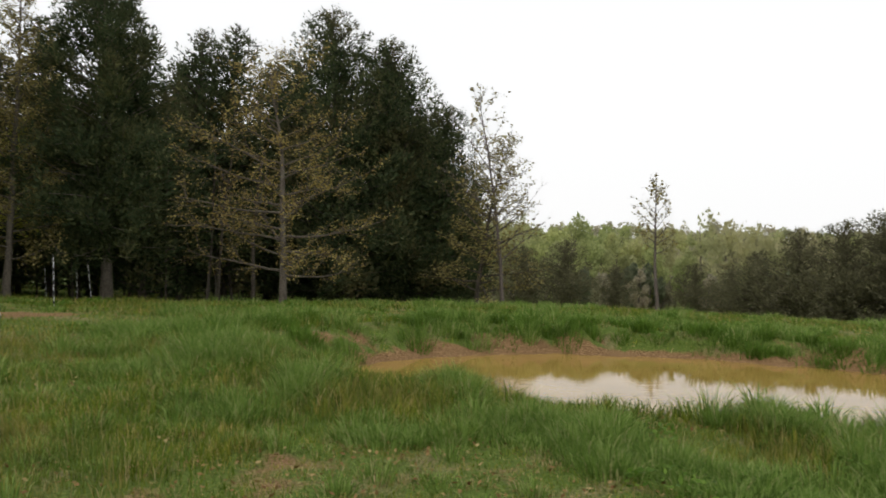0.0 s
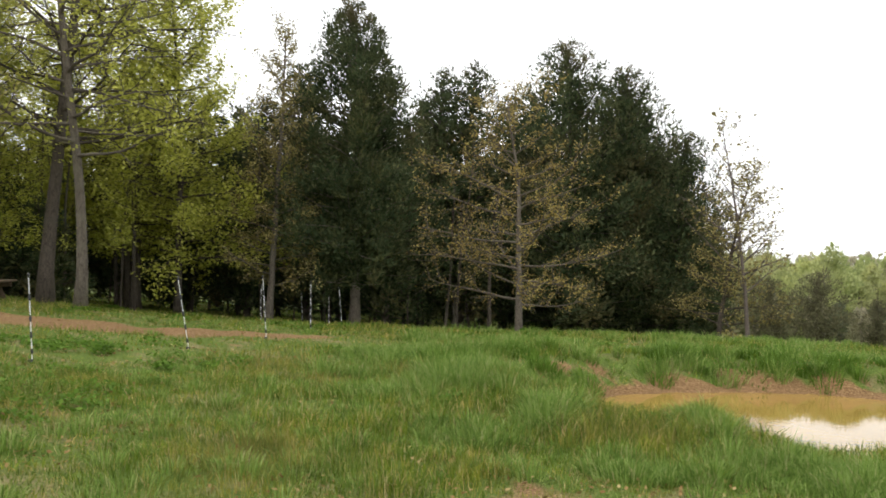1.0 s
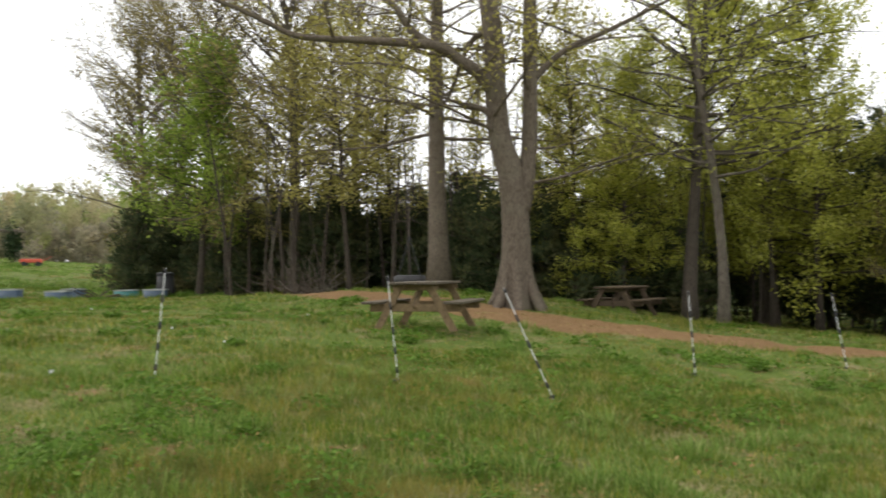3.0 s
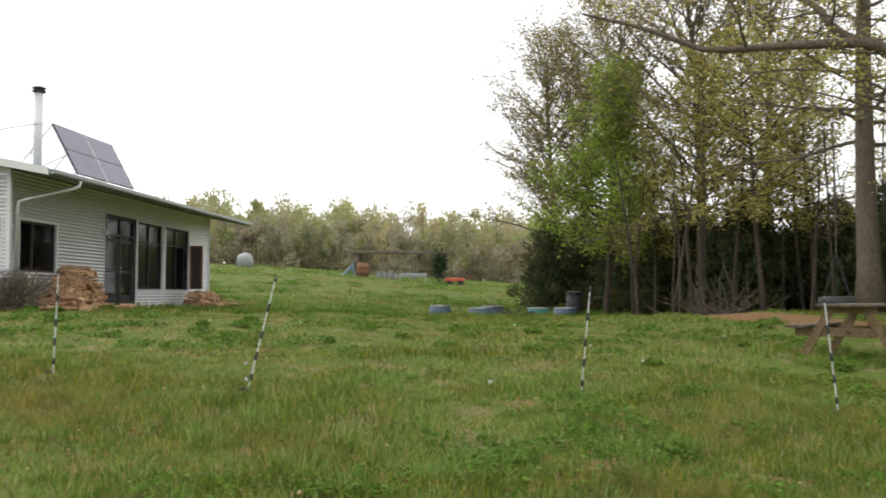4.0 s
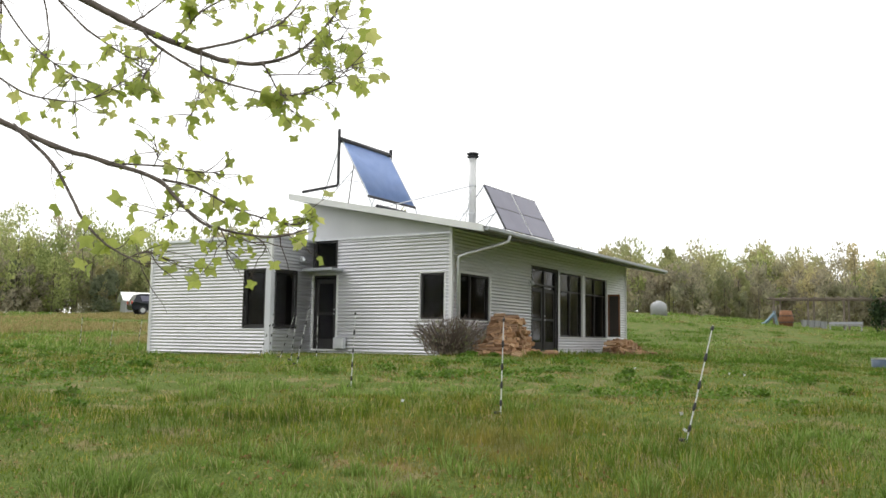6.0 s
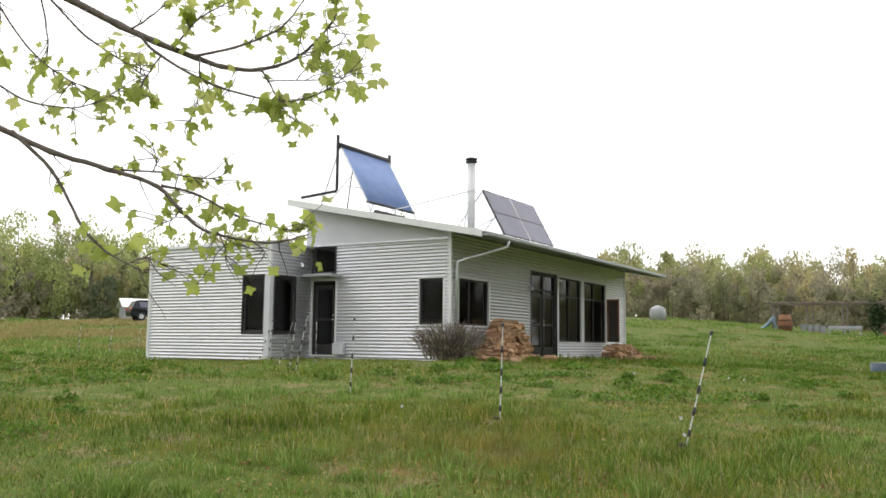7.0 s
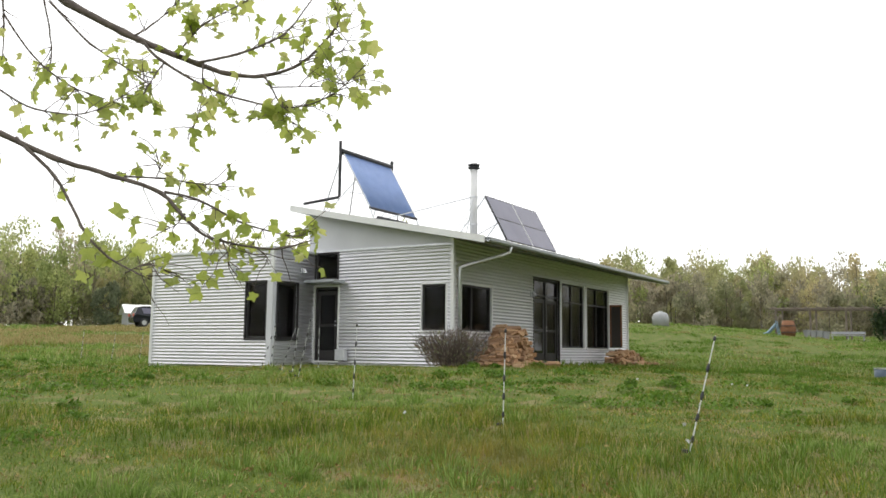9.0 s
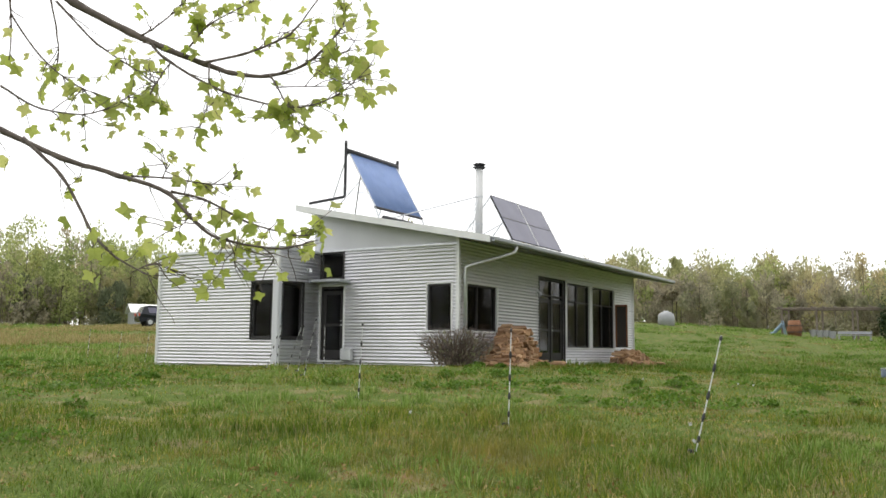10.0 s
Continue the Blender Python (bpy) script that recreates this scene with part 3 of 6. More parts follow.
for az, d, rot, s in ((15.5, 28.6, 200, 0.88), (13.4, 31, 50, 0.98), (8.0, 33, 140, 0.95), (20.6, 30.5, 200, 0.95), (6.2, 34, 10, 0.85), (24.5, 31, 100, 0.82), (28, 32, 30, 0.8), (31.5, 33, 80, 0.85), (-4.7, 33.5, 20, 0.5)):
    X, Y = polar(az, d)
    again(cedar_thin, X, Y, rot, s)
X, Y = polar(6.94, 24.4)
plant("oak_tree", "young oak with layered bare limbs and brownish new buds", "tree", deciduous(11, 6.7, 0.11, 1.0, 3.1, 40, 11000, 0.034, (-4, 38), shape=0.6, sub=10, clump=0.13, wob=0.09), M_BUD, M_BARK, X, Y, 0, BROAD)
X, Y = polar(23.03, 26.4)
plant("oak_tree", "slim tall oak with olive new leaves", "tree", deciduous(12, 9.0, 0.11, 1.4, 1.6, 60, 12000, 0.036, (0, 55), shape=0.6, sub=7, clump=0.16), M_OLIVE, M_BARK, X, Y, 0, BROAD)
X, Y = polar(-5.5, 28.5)
plant("oak_tree", "small oak with olive buds beside the pond bank", "tree", deciduous(13, 5.4, 0.08, 0.7, 1.9, 44, 8000, 0.036, (0, 55), sub=8, clump=0.15), M_OLIVE, M_BARK_DARK, X, Y, 0, BROAD)
X, Y = polar(-7.2, 28.0)
plant("bare_tree", "nearly bare young tree with fine upright twigs", "tree", deciduous(14, 6.9, 0.07, 1.6, 2.2, 30, 600, 0.06, (25, 65), sub=7, clump=0.1), M_OLIVE, M_TWIG, X, Y, 0, BROAD)
X, Y = polar(-17.2, 38.4)
plant("bare_tree", "small nearly bare tree with a round crown", "tree", deciduous(15, 5.7, 0.09, 2.7, 1.5, 24, 500, 0.07, (15, 70), sub=7, clump=0.1), M_OLIVE, M_TWIG, X, Y, 0, BROAD)
# Yellow-green trees by the track
X, Y = polar(36.1, 24.4)
tall = plant("oak_tree", "tall dark-trunked oak with yellow-green young leaves", "tree", deciduous(16, 14.5, 0.19, 4.2, 4.4, 54, 5500, 0.05, (5, 60), shape=0.5, sub=7, clump=0.35), M_LIME, M_BARK_DARK, X, Y, 0, BROAD)
X, Y = polar(34.2, 22.6)
plant("oak_tree", "tall pale-trunked oak with yellow-green young leaves", "tree", deciduous(17, 13.0, 0.135, 3.8, 3.6, 50, 6500, 0.05, (0, 60), shape=0.5, sub=7, clump=0.35), M_LIME, M_BARK, X, Y, 0, BROAD)
# Dense fresh maple between the oaks and the slim oak, and lower ones that reach over the track
X, Y = polar(28.6, 28.0)
fresh = plant("maple_tree", "leafy maple in dense yellow-green young leaf", "tree", deciduous(31, 11.8, 0.12, 1.9, 2.7, 66, 34000, 0.055, (-4, 55), shape=0.45, sub=9, clump=0.30), M_LIME, M_BARK_DARK, X, Y, 0, BROAD)
for az, d, rot, s in ((31.6, 29.5, 110, 1.0), (40.2, 25.5, 200, 0.62), (43.6, 27.0, 20, 0.66), (37.6, 29.5, 290, 0.72)):
    X, Y = polar(az, d)
    again(fresh, X, Y, rot, s)
for az, d, rot, s in ((31.0, 29, 60, 0.62), (40.5, 30, 200, 0.6)):
    X, Y = polar(az, d)
    again(tall, X, Y, rot, s)
# Great oak with buttressed trunk, and its neighbours
X, Y = polar(47.0, 19.4)


def curve_line(p, per=4):
    """A smooth line through control points (x, y, z, radius)."""
    p = np.array(p, float)
    q = np.vstack([2 * p[0] - p[1], p, 2 * p[-1] - p[-2]])
    out = []
    for i in range(1, len(q) - 2):
        a, b, c, d = q[i - 1:i + 3]
        for t in np.arange(per) / per:
            out.append(0.5 * (2 * b + (c - a) * t + (2 * a - 5 * b + 4 * c - d) * t * t + (3 * b - a - 3 * c + d) * t ** 3))
    out = np.array(out + [p[-1]])
    return out[:, :3], np.maximum(out[:, 3], 0.01)


OAK_STEMS = [curve_line(c) for c in (
    [(0, 0, -0.3, 0.46), (0, 0, 0.6, 0.36), (0, 0, 1.7, 0.31), (-0.06, 0, 2.8, 0.30), (-0.36, 0, 4.0, 0.245), (-0.44, 0, 5.9, 0.225), (-0.57, 0, 7.2, 0.20), (-0.6, 0.1, 10, 0.16), (-0.5, 0.2, 14, 0.08), (-0.4, 0.2, 17, 0.02)],
    [(0.10, 0, 2.1, 0.22), (0.26, 0, 3.0, 0.19), (0.33, 0.1, 4.0, 0.17), (0.36, 0.1, 5.9, 0.16), (0.38, 0.1, 7.2, 0.145), (0.5, 0.2, 10, 0.11), (0.8, 0.3, 14, 0.03)],
    [(-0.4, 0, 4.7, 0.16), (-0.75, -0.2, 5.15, 0.15), (-1.2, -0.3, 5.45, 0.13), (-1.7, -0.5, 5.72, 0.115), (-3.2, -0.9, 5.78, 0.08), (-4.5, -1.1, 5.85, 0.065), (-5.1, -1.2, 6.1, 0.055), (-5.9, -1.2, 6.5, 0.045), (-7.2, -1.3, 7.0, 0.025)],
    [(-1.55, -0.42, 5.65, 0.10), (-2.2, -0.3, 6.1, 0.085), (-2.6, -0.2, 6.7, 0.07), (-3.1, 0, 7.1, 0.06), (-4.6, 0.3, 8.4, 0.03)],
    [(-0.5, 0, 6.2, 0.07), (-1.0, 0.2, 5.9, 0.06), (-1.5, 0.3, 4.7, 0.04), (-1.9, 0.3, 4.5, 0.02)],
    [(-0.35, 0, 3.9, 0.10), (-0.62, -0.15, 4.35, 0.075), (-1.2, -0.3, 4.5, 0.04), (-1.9, -0.5, 4.75, 0.015)],
    [(0.36, 0.1, 5.0, 0.08), (1.1, 0.2, 5.7, 0.065), (2.2, 0.3, 6.2, 0.05), (3.6, 0.4, 6.9, 0.03)])]
OAK = deciduous(18, 17.0, 0.50, 5.6, 3.4, 46, 4200, 0.05, (0, 50), sub=8, clump=0.3, own=OAK_STEMS)
a = np.linspace(0, 2 * np.pi, 8)[:-1] + 0.3
for k in range(7):
    u, w = math.cos(a[k]), math.sin(a[k])
    OAK[0].tube(*curve_line([(0.23 * u, 0.23 * w, 1.5, 0.06), (0.30 * u, 0.30 * w, 0.8, 0.09), (0.44 * u, 0.44 * w, 0.3, 0.11), (0.74 * u, 0.74 * w, -0.2, 0.10)]), 8)
plant("great_oak", "huge old forked oak with a buttressed grey trunk", "tree", OAK, M_SOFT, M_BARK_OAK, X, Y, 47, BROAD)
X, Y = polar(52.0, 25.4)
plant("oak_tree", "tall straight grey oak with sparse spring leaves", "tree", deciduous(19, 16.5, 0.31, 4.6, 4.5, 52, 6000, 0.055, (5, 60), shape=0.5, sub=7, clump=0.35), M_SOFT, M_BARK_OAK, X, Y, 40, BROAD)
X, Y = polar(61.5, 33)
sparse = plant("tall_tree", "tall spreading tree with thin brownish spring foliage", "tree", deciduous(20, 14.0, 0.24, 3.4, 5.2, 64, 16000, 0.06, (22, 62), shape=0.30, sub=8, clump=0.3), M_OLIVE, M_BARK, X, Y, 0, BROAD)
for az, d, rot, s in ((66.5, 40, 120, 0.95), (57.5, 36, 220, 0.95), (68.6, 45, 300, 0.95), (70.6, 47, 40, 0.95)):
    X, Y = polar(az, d)
    again(sparse, X, Y, rot, s)
X, Y = polar(67.3, 35)
plant("maple_tree", "fresh green maple in full young leaf", "tree", deciduous(21, 9.6, 0.14, 2.6, 3.0, 64, 17000, 0.07, (5, 65), sub=7, clump=0.4), M_FRESH, M_BARK_DARK, X, Y, 0, BROAD)
X, Y = polar(61.3, 31)
green = plant("young_tree", "young tree with yellow-green leaves", "tree", deciduous(22, 9.4, 0.10, 3.3, 2.6, 44, 7000, 0.055, (5, 60), sub=6, clump=0.35), M_SOFT, M_BARK_DARK, X, Y, 0, BROAD)
for az, d, rot, s in ((57.8, 29, 80, 0.95), (55.0, 31, 160, 0.9), (43.0, 26, 20, 0.95), (40.2, 28, 250, 0.8), (50, 31, 310, 0.85), (64.3, 33.5, 200, 0.7)):
    X, Y = polar(az, d)
    again(green, X, Y, rot, s)
X, Y = polar(70.6, 50)
low = plant("pine_tree", "low bushy dark pine at the field's edge", "tree", conifer(4, 4.8, 0.12, 0.2, 2.1, 8000, 0.18, 0.7, 0.6), M_CEDAR, M_BARK_DARK, X, Y, 0, EVER)
for az, d, rot, s in ((68.4, 49, 50, 1.15), (66.2, 47, 110, 1.1), (64.0, 45, 10, 1.0), (71.0, 42, 200, 0.9), (68.6, 43, 15, 0.95)):
    X, Y = polar(az, d)
    again(low, X, Y, rot, s)
# Low pines added as filler, to darken the under-canopy behind the great oak.
for k, az in enumerate(np.arange(36.5, 51, 1.3)):
    X, Y = polar(az, 26.5 + 1.6 * (k % 3))
    again(low, X, Y, k * 53.0, 0.62 + 0.09 * (k % 4))
for k, az in enumerate(np.arange(53.5, 68, 1.7)):
    X, Y = polar(az, 31.5 + 1.5 * (k % 3) + max(0, az - 60) * 0.8)
    again(low, X, Y, k * 131.0, 0.66 + 0.1 * ((k * 2) % 4))
for k, az in enumerate(np.arange(40.5, 68, 1.9)):
    X, Y = polar(az, 33.5 + 2.5 * (k % 3) + max(0, az - 58) * 0.9)
    again(low, X, Y, k * 77.0, 0.72 + 0.08 * (k % 4))
# Grey-olive scrub cedars past the pond, their needle colour paled for haze
X, Y = polar(-28.0, 44)
scrub = plant("scrub_cedar", "bushy grey-olive cedar beyond the pond", "tree", conifer(8, 4.5, 0.10, 0.15, 2.8, 14000, 0.14, 0.5, 0.55), M_SCRUB, M_BARK_DARK, X, Y, 0, EVER)
for az, d, rot, s in ((-25.4, 46, 60, 0.95), (-30.2, 45, 200, 1.1), (-32.8, 43, 140, 1.2), (-23.3, 48, 300, 0.75), (-11.3, 50, 30, 0.8), (-36, 42, 20, 1.3), (-14.5, 56, 80, 0.6), (-19.5, 54, 10, 0.65), (-8.6, 52, 200, 0.75), (-21.5, 52, 120, 0.6)):
    X, Y = polar(az, d)
    again(scrub, X, Y, rot, s)

# Inner wood: straight pines close behind, dark below.
rng = np.random.default_rng(5)
X, Y = polar(14, 36)
inner = plant("pine_tree", "tall woodland pine with a dark crown", "tree", conifer(6, 9.2, 0.14, 1.0, 2.5, 6000, 0.30, 0.5, 0.45), M_CEDAR, M_BARK_DARK, X, Y, 0, EVER)
spots = [(a + rng.uniform(-0.9, 0.9), 34 + 5.5 * k + rng.uniform(-1.5, 1.5)) for k in range(3) for a in np.arange(-2 + k, 66, 3.4)]
for az, d in spots:
    X, Y = polar(az, d)
    again(inner, X, Y, rng.uniform(0, 360), (0.62 if az < 9 else 0.82 if az < 26 else 0.72 if az < 40 else 0.5) * rng.uniform(0.8, 1.05))

# Bare thin trunks among the trees
bare_g = Geo()
for k in range(130):
    az = rng.uniform(8, 66)
    d = rng.uniform(27.5, 36)
    X, Y = polar(az, d)
    z = gz(X, Y)
    p = walk_path(rng, (X, Y, z - 0.1), (rng.normal(0, 0.06), rng.normal(0, 0.06), 1), rng.uniform(3.5, 7), 5, 0.04)
    r = rng.uniform(0.025, 0.075)
    bare_g.tube(p, r * (1 - np.linspace(0, 1, 6) * 0.7), 5, False)
    for _ in range(5):
        m = rng.integers(1, 5)
        bare_g.tube(walk_path(rng, p[m], rng.normal(0, 1, 3) + np.array([0, 0, 0.4]), rng.uniform(0.6, 1.6), 3, 0.2), [r * 0.3, r * 0.2, r * 0.15, 0.004], 3, False)
tagged(part("saplings", bare_g, M_BARK_DARK), "thin grey saplings crowded under the trees", "saplings", kind="stuff")

# Far woods all round, leaf colours paled to stand for haze
def far_wood(name, label, material, spec, seed, low=0.22, grain=0.33, dense=1.0):
    """spec: rows of from-azimuth, to-azimuth, distance, depth, count, height."""
    r = np.random.default_rng(seed)
    quads, wood = [], Geo()
    for a0, a1, d0, dd, count, hh in spec:
        for i in range(count):
            az = a0 + (a1 - a0) * (i + r.uniform()) / count
            d = d0 + r.uniform() * dd
            x, y = polar(az, d)
            z = gz(x, y) - 0.3
            h = hh * r.uniform(0.66, 1.1)
            w = h * r.uniform(0.22, 0.37)
            wood.tube([(x, y, z), (x + r.normal(0, 0.2), y, z + h * 0.9)], [0.08, 0.02], 3, False)
            k = int((1000 * min(1.3, 110 / d) + 300) * dense)
            lobes = r.integers(9, 16)
            lq = np.r_[0.93, 0.8, r.uniform(low, 0.9, lobes - 2)]
            lw = w * np.clip(np.sin(np.pi * np.clip((lq - low) / (1.02 - low), 0.05, 1) ** 0.8), 0.1, 1)
            la = r.uniform(0, 6.28, lobes)
            heart = np.c_[x + lw * np.cos(la) * 0.75, y + lw * np.sin(la) * 0.75, z + h * lq]
            for q in heart[:7]:
                wood.tube([(x, y, q[2] - 0.16 * h), q + np.array([0, 0, 0.05 * h])], [0.035, 0.012], 3, False)
            m = r.integers(0, lobes, k)
            e = r.normal(0, 1, (k, 3))
            e *= (r.uniform(0.1, 1, k) ** 0.5 / np.linalg.norm(e, axis=1))[:, None]
            c = heart[m] + e * (w * 0.42 * r.uniform(0.5, 1.25, lobes))[m][:, None] * np.array([1, 1, 1.3])
            c[:, 2] = np.maximum(c[:, 2], z + 0.05 * h * r.uniform(0, 1, k))
            out = c - np.array([x, y, z + 0.4 * h])
            out /= np.linalg.norm(out, axis=1)[:, None] + 1e-6
            quads.append(frond_quads(r, c, out * 0.6 + np.array([0, 0, 0.8]), grain * (d / 110) ** 0.7, 0.42)[:, [1, 2, 3]])
    tagged(part(name, fast_mesh(name, np.concatenate(quads), 3, material), material), label, "woods", kind="stuff")
    tagged(part(name + "_trunks", wood, M_BARK), "grey trunks of the distant wood", "woods", kind="stuff")


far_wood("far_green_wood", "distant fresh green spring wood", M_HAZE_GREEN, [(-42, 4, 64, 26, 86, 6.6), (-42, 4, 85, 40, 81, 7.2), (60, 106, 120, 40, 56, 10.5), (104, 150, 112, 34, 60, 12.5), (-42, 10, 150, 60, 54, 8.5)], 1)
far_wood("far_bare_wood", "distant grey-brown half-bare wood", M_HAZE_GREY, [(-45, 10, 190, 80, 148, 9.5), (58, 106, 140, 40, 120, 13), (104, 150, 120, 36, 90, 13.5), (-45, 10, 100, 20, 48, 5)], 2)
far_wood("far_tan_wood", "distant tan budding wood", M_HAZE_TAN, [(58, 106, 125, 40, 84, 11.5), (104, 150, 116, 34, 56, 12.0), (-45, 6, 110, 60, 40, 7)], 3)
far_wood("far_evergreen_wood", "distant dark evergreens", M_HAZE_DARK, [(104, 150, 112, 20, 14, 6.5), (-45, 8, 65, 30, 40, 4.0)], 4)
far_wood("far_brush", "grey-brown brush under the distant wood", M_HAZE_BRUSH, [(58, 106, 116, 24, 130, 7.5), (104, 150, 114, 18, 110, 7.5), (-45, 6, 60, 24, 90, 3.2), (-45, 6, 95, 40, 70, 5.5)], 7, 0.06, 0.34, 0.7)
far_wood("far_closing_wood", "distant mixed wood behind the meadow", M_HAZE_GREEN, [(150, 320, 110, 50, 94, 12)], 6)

# ---- house ----
HX, HY, HZ, HROT = -22.75, -5.69, 1.255, 163.29
house = thing("house", pose(HX, HY, HZ, 0, 0, HROT), "single-storey house clad in grey corrugated metal with a shed roof", "house")
LONG, DEEP, WALL = 13.7, 5.0, 0.16
WING_X, WING_Y0, WING_Y1, WING_H, WING_BACK = -1.8, 4.75, 9.62, 3.13, 6.0


def roof_z(y):
    return 3.515 + 0.198 * y


def split(u0, u1, z0, z1, holes):
    """Rectangles that fill a wall round its openings."""
    us = sorted({u0, u1, *[h[0] for h in holes], *[h[1] for h in holes]})
    out = []
    for a, b in zip(us, us[1:]):
        m, z = (a + b) / 2, z0
        for h in sorted([h for h in holes if h[0] < m < h[1]], key=lambda h: h[2]):
            if h[2] > z:
                out.append((a, b, z, h[2]))
            z = max(z, h[3])
        if z < z1:
            out.append((a, b, z, z1))
    return out


def wall_with(name, origin, along, inward, u0, u1, z1, holes, siding=True, z0=-0.35):
    """A wall core and its corrugated sheet. along and inward are unit vectors in the house's plan."""
    o, al, inn = np.array([*origin, 0.0]), np.array([*along, 0.0]), np.array([*inward, 0.0])
    core, sheet = Geo(), Geo()
    for a, b, c, d in split(u0, u1, z0, z1, holes):
        p = [o + al * u + inn * w for u in (a, b) for w in (0.03, WALL)]
        v = [q + np.array([0, 0, z]) for q in p for z in (c, d)]
        core.add(v, [(0, 1, 3, 2), (4, 6, 7, 5), (0, 4, 5, 1), (2, 3, 7, 6), (0, 2, 6, 4), (1, 5, 7, 3)])
        if siding:
            n = max(2, int((d - c) / 0.0110))
            zz = np.linspace(c, d, n + 1)
            off = 0.016 * np.cos(2 * np.pi * zz / 0.095)
            rows = np.stack([o + al * u for u in (a, b)])
            v = np.array([rows[k] - inn * off[i] + np.array([0, 0, zz[i]]) for i in range(n + 1) for k in (0, 1)])
            sheet.add(v, [(2 * i, 2 * i + 1, 2 * i + 3, 2 * i + 2) for i in range(n)])
    w = part(name, core, M_PANEL, house)
    if siding:
        part("siding", sheet, M_SIDING, w, "grey corrugated metal sheet", smooth=True)
    return w


def window(origin, along, inward, u0, u1, z0, z1, bars=(), rails=(), name="window", light=False):
    """A dark-framed window or glazed door set in its opening."""
    o, al, inn = Vector((*origin, 0)), Vector((*along, 0)), Vector((*inward, 0))
    m = Matrix((( *al, ), (*inn,), (0, 0, 1))).transposed().to_4x4()
    m.translation = o
    win = part(name, Geo().slab((u0 + 0.02, 0.06, z0 + 0.0), (u1 - 0.02, 0.13, z0 + 0.05), 0.006, m), M_FRAME, house, "dark-framed window" if name == "window" else "dark glazed door")
    for a, b, c, d in ((u0, u0 + 0.055, z0, z1), (u1 - 0.055, u1, z0, z1), (u0, u1, z1 - 0.055, z1), *[(x - 0.025, x + 0.025, z0, z1) for x in bars], *[(u0, u1, z - 0.025, z + 0.025) for z in rails]):
        part("frame", Geo().slab((a, 0.04, c), (b, 0.13, d), 0.006, m), M_FRAME, win)
    if name == "door":
        for a, b in zip([u0, *bars], [*bars, u1]):
            leaf = part("leaf", Geo().slab((a + 0.06, 0.07, z0 + 0.06), (b - 0.06, 0.12, z0 + 0.30), 0.006, m), M_FRAME, win)
            for c, d, e, f in ((a + 0.06, a + 0.17, 0.30, 2.02), (b - 0.17, b - 0.06, 0.30, 2.02), (a + 0.17, b - 0.17, 1.90, 2.02), (a + 0.17, b - 0.17, 0.98, 1.06)):
                part("stile", Geo().slab((c, 0.07, z0 + e), (d, 0.12, z0 + f), 0.006, m), M_FRAME, leaf)
        part("handle", Geo().tube([m @ Vector((bars[0] + 0.07 if bars else u0 + 0.12, y, z0 + 1.02)) for y in (0.08, 0.03)], 0.022, 8), M_STEEL, win, "metal door knob")
        part("latch", Geo().tube([m @ Vector((bars[0] + 0.07 if bars else u0 + 0.12, y, z0 + 1.14)) for y in (0.08, 0.035)], 0.018, 8), M_STEEL, win)
    cuts = [u0, *sorted(bars), u1]
    for a, b in zip(cuts, cuts[1:]):
        p = part("pane", Geo().box((a + 0.03, 0.085, z0 + 0.03), (b - 0.03, 0.093, z1 - 0.03), m), M_GLASS, win)
        p.visible_shadow = False
    for a, b, c, d in ((u0 - 0.05, u0, z0 - 0.05, z1 + 0.05), (u1, u1 + 0.05, z0 - 0.05, z1 + 0.05), (u0 - 0.05, u1 + 0.05, z1, z1 + 0.05), (u0 - 0.05, u1 + 0.05, z0 - 0.05, z0)):
        part("trim", Geo().slab((a, -0.02, c), (b, 0.05, d), 0.004, m), M_FRAME if not light else M_TRIM, win)
    return win


FRONT = [(0.45, 2.17, 0.9, 2.17), (5.0, 6.93, 0.02, 2.68), (7.13, 9.12, 0.5, 2.68), (9.36, 11.55, 0.5, 2.68)]
wall_with("front_wall", (0, 0), (1, 0), (0, 1), 0, LONG, 3.45, FRONT)
GABLE = [(0.22, 0.98, 0.9, 2.15), (3.86, 4.72, 0.04, 2.18), (3.9, 4.72, 2.40, 3.19)]
wall_with("gable_wall", (0, 0), (0, 1), (1, 0), 0.0, WING_Y0, 3.23, GABLE)
wall_with("end_wall", (LONG, 0), (0, 1), (-1, 0), 0, DEEP, 3.4, [])
wall_with("back_wall", (0, DEEP), (1, 0), (0, -1), 0, LONG, 4.4, [], siding=False)
g = Geo()
g.add([(0.01, 0.02, 3.23), (0.01, DEEP, 3.23), (0.01, DEEP, roof_z(DEEP) - 0.12), (0.01, 0.02, roof_z(0.02) - 0.12), (0.12, 0.02, 3.23), (0.12, DEEP, 3.23), (0.12, DEEP, roof_z(DEEP) - 0.12), (0.12, 0.02, roof_z(0.02) - 0.12)],
      [(0, 1, 2, 3), (4, 7, 6, 5), (0, 4, 5, 1), (3, 2, 6, 7), (0, 3, 7, 4), (1, 5, 6, 2)])
part("gable_panel", g, M_PANEL, house, "smooth pale grey gable panel")
part("trim", Geo().slab((-0.03, -0.03, 3.19), (0.02, WING_Y0, 3.25), 0.005), M_STEEL, house)
part("corner_trim", Geo().slab((-0.03, -0.03, -0.1), (0.07, 0.07, 3.42), 0.008), M_TRIM, house)
part("corner_trim", Geo().slab((LONG - 0.06, -0.03, -0.1), (LONG + 0.03, 0.06, 3.42), 0.008), M_TRIM, house)
